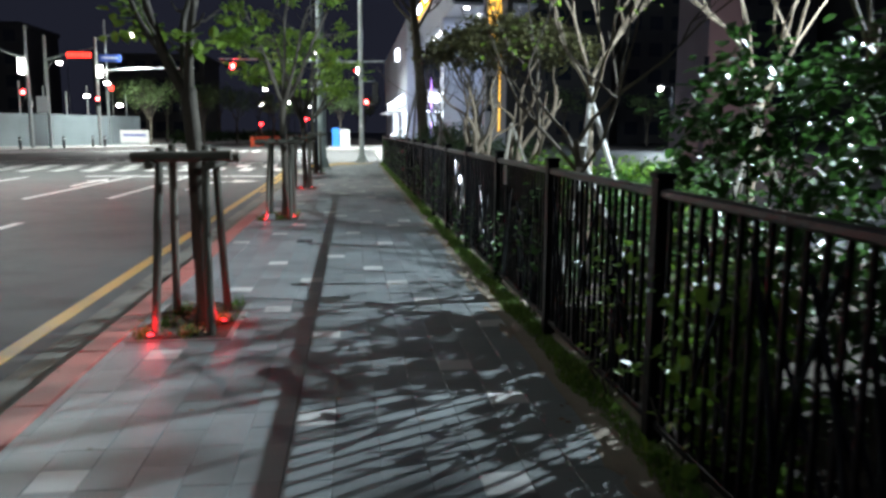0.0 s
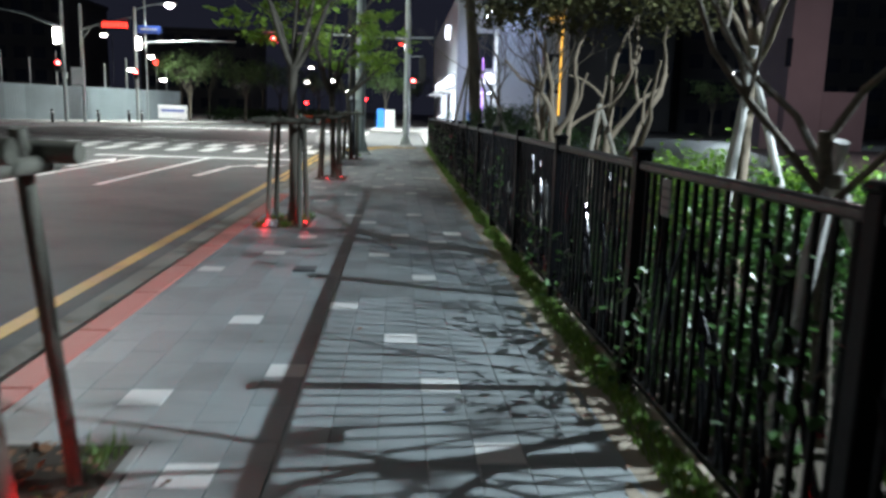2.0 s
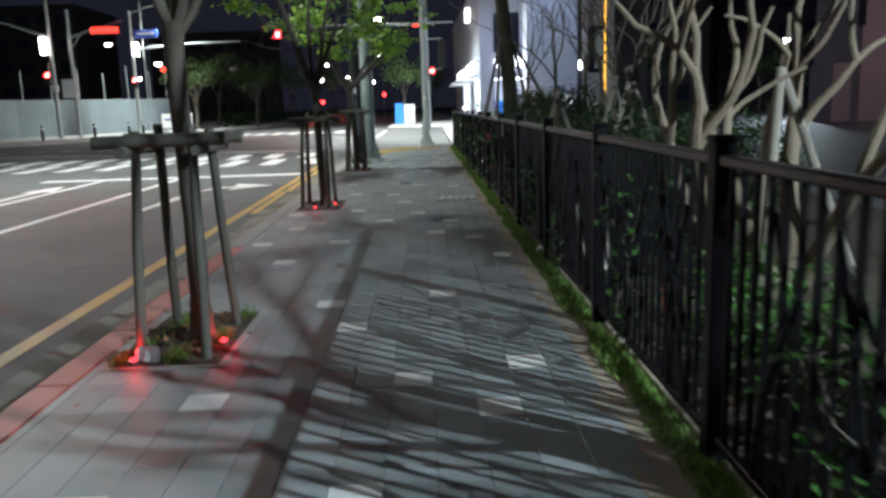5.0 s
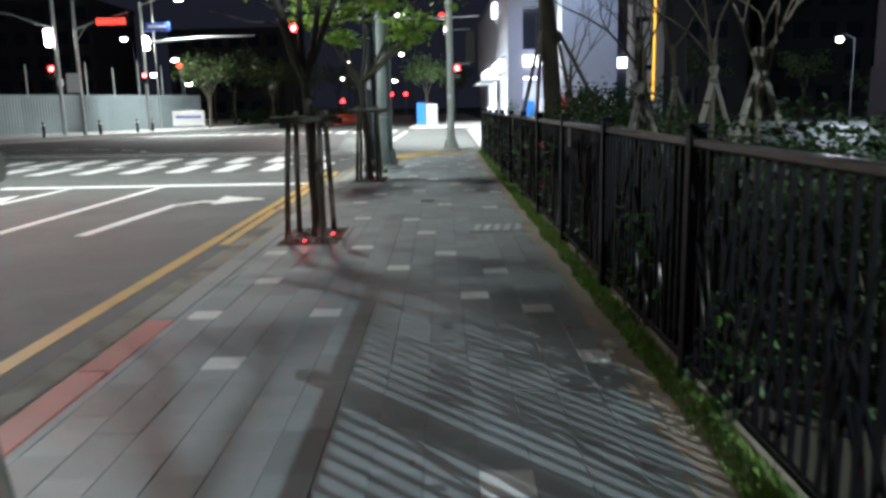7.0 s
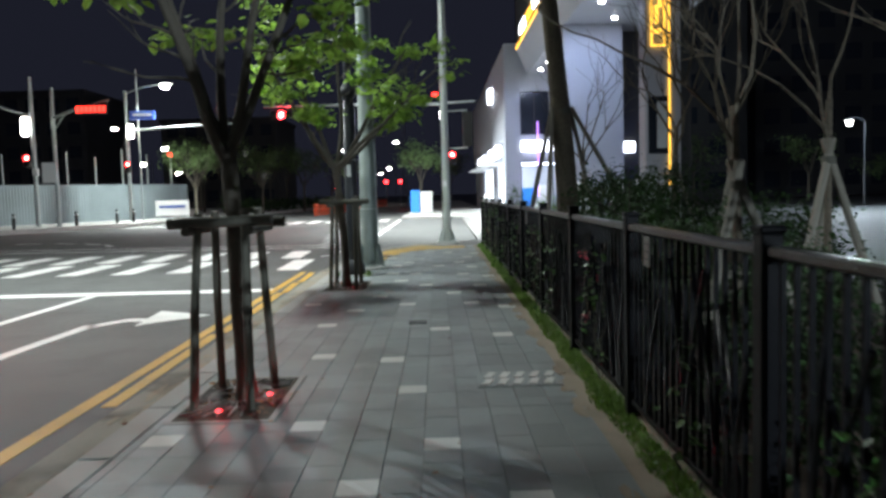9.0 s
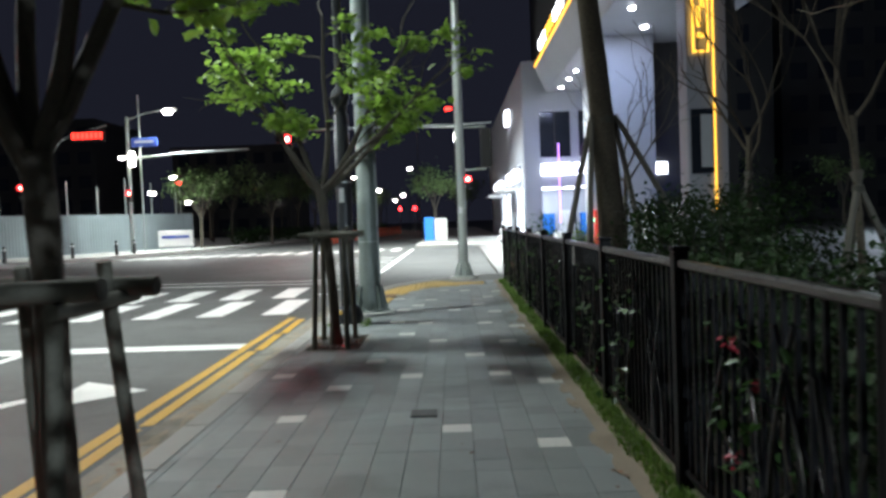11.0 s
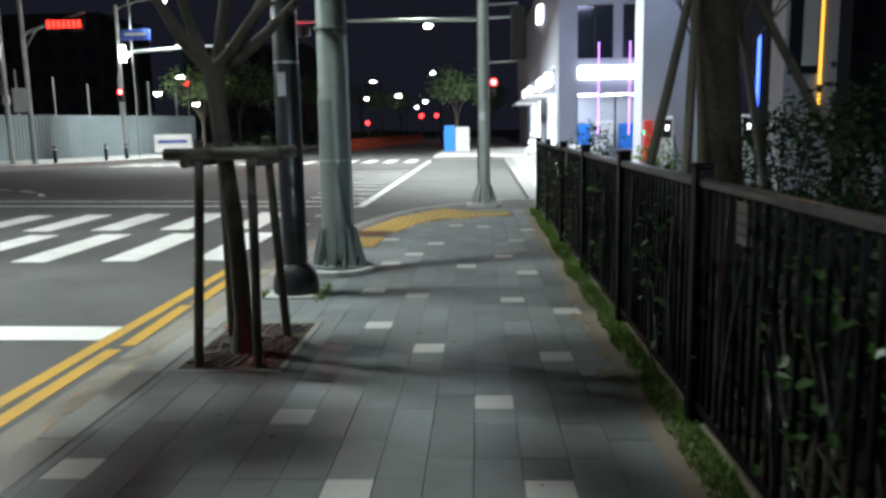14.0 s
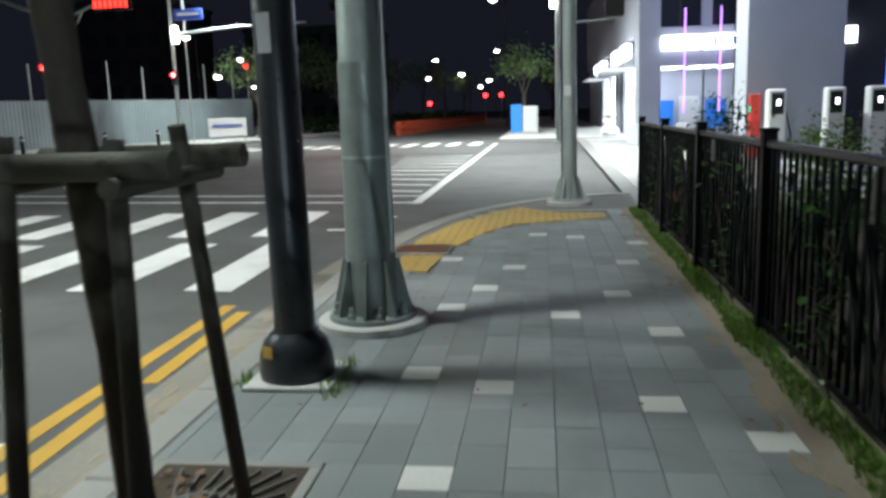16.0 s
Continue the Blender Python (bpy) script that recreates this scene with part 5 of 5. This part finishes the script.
for a, tilt, ln, rad in ((3.3, 0.4, 1.15, 0.08), (4.6, 0.3, 1.25, 0.075), (0.2, 0.5, 1.3, 0.085), (5.6, 0.6, 1.3, 0.07), (1.6, 0.35, 1.2, 0.065), (2.5, 0.25, 1.2, 0.06)):
    g = Geo(True)
    limbs(g, (0.22 * math.cos(a), 0.22 * math.sin(a), -0.02), (math.cos(a) * tilt, math.sin(a) * tilt, 1), ln, rad, 2, q, tips, 0.36, 2, 0.7, 0.32, 9)
    part("stem", g, BARK_PALE, pine)
c, spots = Geo(), []
for i in range(260):
    a, rr = q.uniform(0, 6.28), math.sqrt(q.random())
    spots.append((1.5 * rr * math.cos(a), 1.6 * rr * math.sin(a), 2.65 + 0.6 * (1 - rr * rr) + q.uniform(-0.14, 0.14)))
leaves(c, spots, 26, 0.13, 0.085, q, 0.4)
part("crown", c, NEEDLE, pine, "flat crown of dull green needles")
for fx, fy in ((-0.3, -0.6), (0.6, -0.2)):
    part("prop_pole", Geo(True).tube([(fx, fy, -0.03), (0.05, 0, 1.55)], 0.033, 8), PROP_WOOD, pine, "slanting prop pole")


def shrub(x, y, sx, sy, h, material, seed, label, n=60, size=0.07, group="shrubs", m=22):
    q = random.Random(seed)
    ob = thing("shrub", (x, y, -0.03), label, "shrub", group)
    g = Geo(True)
    centres = []
    for i in range(n):
        a, rr, t = q.uniform(0, 6.28), math.sqrt(q.random()), q.random()
        k = 1 - 0.45 * abs(t - 0.45)
        px, py, pz = sx * rr * math.cos(a) * k, sy * rr * math.sin(a) * k, h * (0.12 + 0.86 * t) * (1 - 0.2 * rr * q.random())
        centres.append((px, py, pz))
        if i % 4 == 0:
            g.tube([(px * 0.15, py * 0.15, 0), (px * 0.5, py * 0.5, pz * 0.55), (px, py, pz)], [0.014, 0.01, 0.005], 5)
    part("branchwork", g, BARK, ob)
    c = Geo()
    leaves(c, centres, m, 0.115, size, q, 0.8)
    part("foliage", c, material, ob)
    return ob


shrub(3.1, 5.6, 0.75, 0.8, 2.2, LEAF_BUSH, 41, "tall glossy evergreen bush lit by a lamp", 100, 0.115)
shrub(2.95, 3.3, 0.7, 0.8, 2.1, LEAF_BUSH, 42, "tall glossy evergreen bush lit by a lamp", 100, 0.115)
shrub(1.95, 4.6, 0.35, 1.1, 0.75, LEAF_BRIGHT, 43, "low bright green bush behind the fence", 55, 0.07)
shrub(1.6, 3.0, 0.15, 0.4, 0.85, LEAF_BRIGHT, 40, "low bright green sprigs behind the fence", 26, 0.10)
for i, y in enumerate((6.7, 7.6, 9.4)):
    shrub(1.72, y, 0.2, 0.4, 0.5 + 0.1 * (i % 2), LEAF_BUSH, 140 + i, "low leafy plant pressed against the fence", 20, 0.075)
shrub(2.3, 7.6, 0.7, 0.9, 1.0, LEAF_BUSH, 44, "green bush behind the fence", 80, 0.075)
shrub(3.4, 8.1, 0.7, 0.8, 1.05, LEAF_BUSH, 45, "green bush behind the fence", 70, 0.075)
shrub(2.9, 10.3, 0.65, 0.75, 1.1, LEAF_BRIGHT, 46, "round young green shrub under a lamp", 170, 0.055, "shrubs", 32)
shrub(3.9, 9.9, 0.6, 0.7, 1.0, LEAF_BRIGHT, 47, "round young green shrub under a lamp", 170, 0.055, "shrubs", 32)
shrub(2.0, 9.9, 0.35, 0.8, 0.5, LEAF_BUSH, 48, "green bush behind the fence", 36, 0.075)
shrub(2.05, 12.0, 0.35, 0.8, 0.5, LEAF_BUSH, 49, "green bush behind the fence", 36, 0.075)
for i, (x, y, h) in enumerate(((2.2, 14.6, 1.05), (2.5, 16.3, 1.35), (2.1, 18.0, 0.95), (3.6, 16.6, 1.2), (2.4, 19.6, 1.05), (3.5, 21.6, 1.3), (2.3, 21.8, 1.2), (2.6, 23.6, 1.55), (2.7, 25.2, 1.75), (3.7, 25.2, 1.8), (3.5, 28.6, 1.6), (1.95, 16.2, 0.8), (1.9, 20.2, 0.8), (1.9, 24.4, 0.85))):
    shrub(x, y, 0.75 if h > 1 else 0.35, 0.95, h, LEAF_DARK, 70 + i, "dark evergreen hedge shrub behind the fence", 130 if h > 1 else 60, 0.058, "hedge shrubs", 30)
shrub(2.57, 30.7, 0.42, 0.5, 1.16, LEAF_BRIGHT, 93, "round clipped yellow-green shrub behind the fence", 90, 0.05, "shrubs", 26)
shrub(2.3, 29.4, 0.45, 0.6, 0.95, LEAF_BUSH, 90, "small bush beside the fence end", 50, 0.065)
shrub(2.0, 31.6, 0.3, 0.4, 1.5, LEAF_BUSH, 91, "thin rose bush standing above the fence", 26, 0.06)
shrub(2.1, 33.2, 0.35, 0.4, 1.6, LEAF_BUSH, 92, "thin rose bush standing above the fence", 26, 0.06)


def climber(y, seed, h, flowers):
    q = random.Random(seed)
    ob = thing("climbing_rose", (1.355, y, 0), "climbing rose threaded through the fence bars", "climbing plant", "climbing roses")
    g, spots = Geo(True), []
    for i in range(4):
        pts = [(q.uniform(-0.02, 0.05), q.uniform(-0.15, 0.15), 0.0)]
        for k in range(6):
            p = pts[-1]
            pts.append((q.uniform(-0.07, 0.09), p[1] + q.uniform(-0.16, 0.16), p[2] + h / 6))
        g.tube(pts, [0.007 - 0.0008 * k for k in range(7)], 5)
        spots += pts[1:]
    part("branchwork", g, BARK, ob)
    c = Geo()
    leaves(c, spots, 5, 0.06, 0.055, q, 1.0)
    # Dim light on climbers further along is put into a darker leaf colour.
    part("foliage", c, LEAF_BRIGHT if y < 5 else LEAF_BUSH, ob)
    for i in range(flowers):
        f = Geo()
        p = q.choice(spots)
        leaves(f, [(p[0] - 0.05, p[1], p[2])], 9, 0.014, 0.035, q, 1.0)
        part("flower", f, ROSE, ob, "red rose bloom")


for i, (y, h, f) in enumerate(((2.9, 0.9, 0), (3.9, 0.7, 0), (5.7, 0.95, 2), (6.9, 0.6, 0), (8.9, 0.55, 0), (9.9, 0.8, 0), (12.2, 0.9, 0), (14.2, 0.5, 0), (15.6, 0.7, 0), (17.4, 0.6, 0), (19.4, 0.9, 3), (21.6, 0.95, 0), (22.8, 0.95, 0), (25.1, 1.0, 0), (27.0, 0.9, 0), (28.9, 1.0, 0), (30.6, 1.05, 1), (32.6, 1.05, 0))):
    climber(y, 200 + i, h, f)


# far trees
def far_tree(x, y, h, w, seed, material=LEAF, label="distant roadside tree with a rounded crown"):
    q = random.Random(seed)
    ob = thing("far_tree", (x, y, 0), label, "tree", "far trees")
    g, tips = Geo(True), []
    g.tube([(0, 0, 0), (0.05, 0, h * 0.4)], [0.13, 0.09], 8)
    for i in range(5):
        a = i * 1.256
        limbs(g, (0.05, 0, h * 0.38), (math.cos(a) * 0.5, math.sin(a) * 0.5, 1), h * 0.33, 0.05, 1, q, tips, 0.25, 3, 0.7, 0.2, 5)
    part("trunk", g, BARK, ob)
    c = Geo()
    k = w / max(0.3, max(abs(t[0]) for t in tips))
    leaves(c, [(t[0] * k, t[1] * k, t[2]) for t in tips], 22, 0.35, 0.22, q, 0.8)
    part("crown", c, material, ob)


far_tree(-1.0, 69.5, 5.4, 1.5, 301, LEAF_MID, "round leafy street tree behind the cabinets")
for i, (x, y, h, w) in enumerate(((-17.2, 70, 5.5, 1.6), (-14.2, 78, 5.5, 1.8), (-18.5, 82, 7, 2.2), (-12.5, 88, 6, 2), (-15.5, 95, 7, 2.6), (-22, 88, 7, 2.4), (-11.5, 100, 6.5, 2.3), (-10.8, 112, 6.5, 2.3), (-9.8, 124, 6.5, 2.3), (-20, 108, 8, 3), (-26, 100, 8, 3), (1.5, 95, 6, 2), (1.2, 110, 6, 2), (28, 72, 5, 2.4), (33, 70, 3.2, 2.6), (22, 80, 6, 2.4))):
    far_tree(x, y, h, w, 320 + i, LEAF_FAR)
hedge = Geo()
q = random.Random(77)
leaves(hedge, [(-16.5 + 6.2 * t + q.uniform(-0.6, 0.6), 76 + 60 * t, 0.15 + 1.1 * q.random()) for t in [q.random() for _ in range(420)]], 10, 0.3, 0.3, q)
solid("roadside_hedge", hedge, LEAF_DARK, "dark low hedge along the far pavement", "hedge", kind="stuff")

# lot flood lamp
ob = thing("flood_lamp", (FLOOD[0] + 0.35, FLOOD[1], -0.07), "parking lot floodlight on a steel pole", "flood lamp")
part("pole", Geo(True).lathe((0, 0, 0), [(0.08, 0), (0.06, 5.9)], 12), STEEL, ob)
part("head", Geo().box((-0.2, 0, 5.9), (0.5, 0.4, 0.08), b=0.02), BLACK, ob)

# ---- pavement blocks ----
W = 0.2
COLS = [-1.395 + W * i for i in range(13)]
whites = [(10, 2.94), (1, 3.02), (6, 3.79), (11, 3.96), (10, 4.45), (1, 4.81), (6, 5.25), (12, 5.48), (4, 6.08), (10, 6.34), (2, 6.88), (9, 7.17), (5, 7.24), (8, 7.81), (3, 8.26), (6, 8.74), (9, 9.6), (0, 9.86), (12, 10.59), (7, 10.72), (2, 10.79), (10, 11.51), (3, 11.65), (8, 11.88), (11, 12.17), (6, 12.87), (5, 13.55), (9, 13.64), (2, 15.04), (12, 15.12), (4, 16.04), (0, 16.09), (11, 16.17), (9, 16.41), (1, 17.14), (10, 17.22)]
whites += [(6, 17.48), (8, 18.19), (0, 18.33), (4, 18.45), (7, 19.28), (6, 20.35), (3, 20.58), (11, 21.25), (8, 21.62), (2, 22.02), (12, 23.05), (3, 23.15), (10, 23.48), (6, 23.55), (0, 23.7), (4, 24.34), (9, 24.52), (11, 25.22), (7, 25.5), (5, 26.16), (0, 26.19), (12, 26.44), (10, 26.89), (6, 27.13), (4, 27.39), (11, 28.07), (8, 28.41), (4, 28.68), (10, 29.13), (5, 29.35), (6, 30.18), (11, 30.22), (3, 30.41), (12, 31.39), (9, 31.61), (7, 31.94)]
whites += [(0, 1.2), (7, 1.5), (11, 0.9)]
spots = {}
for c, y in whites:
    spots.setdefault(c, []).append(round((y - 0.1) / 0.2))


def free(x, y, ly):
    for t in TREES:
        if -1.56 < x < -0.78 and pit_middle(t) - 0.6 < y + ly / 2 - 0.02 and y - ly / 2 + 0.02 < pit_middle(t) + 0.6:
            return False
    if y > 29.5 and (inside(x, y, tactile) or inside(x, y - ly / 2 + 0.04, tactile) or inside(x, y + ly / 2 - 0.04, tactile)):
        return False
    if y > 29.4 and not inside(x - 0.08, y + ly / 2, [(-1.5, 29)] + inner + [(1.38, 34.2), (1.38, 29)]):
        return False
    return y < 34.0


def block(ly):
    return Geo().box((0, 0, 0), (W - 0.003, ly - 0.0025, 0.06), b=0.0018).mesh("paver")


LONG, SHORT, PALE, BLOCKS = block(0.4), block(0.2), block(0.2), 0
LONG.materials.append(PAVER)
SHORT.materials.append(PAVER)
PALE.materials.append(PAVER_WHITE)
rest = Geo()
for k in range(99):
    rest.box((-1.523, -10 + 0.4 * k + 0.2, -0.03), (0.054, 0.397, 0.06), b=0.0018)
for t in TREES:
    for k in (-0.4, 0.0, 0.4):
        rest.box((-0.7565, pit_middle(t) + k, -0.03), (0.119, 0.3975, 0.06), b=0.0018)
for ci, x in enumerate(COLS):
    rows = set(spots.get(ci, ()))
    k = -30 + rng.randint(0, 1)
    while k < 171:
        if k in rows:
            y, ly, me = k * 0.2 + 0.1, 0.2, PALE
            k += 1
        elif k + 1 in rows or k + 1 > 170 or rng.random() < 0.2:
            y, ly, me = k * 0.2 + 0.1, 0.2, SHORT
            k += 1
        else:
            y, ly, me = k * 0.2 + 0.2, 0.4, LONG
            k += 2
        if not free(x, y, ly):
            for part_y in (y - 0.1, y + 0.1) if me is LONG else ():
                if free(x, part_y, 0.2):
                    rest.box((x, part_y, -0.03), (W - 0.003, 0.1975, 0.06), b=0.0018)
            continue
        z = -0.03 + rng.uniform(-0.001, 0.001)
        if me is PALE or (22.4 < y < 31.5 and abs(x) < 1.2 and BLOCKS < 290):
            part("paver", me, None, pavement, "white block" if me is PALE else "", (x, y, z))
            BLOCKS += 1
        else:
            rest.box((x, y, z), (W - 0.003, ly - 0.0025, 0.06), b=0.0018)
tagged(part("paver_field", rest, PAVER_REST, pavement), "field of grey paving blocks", kind="stuff")
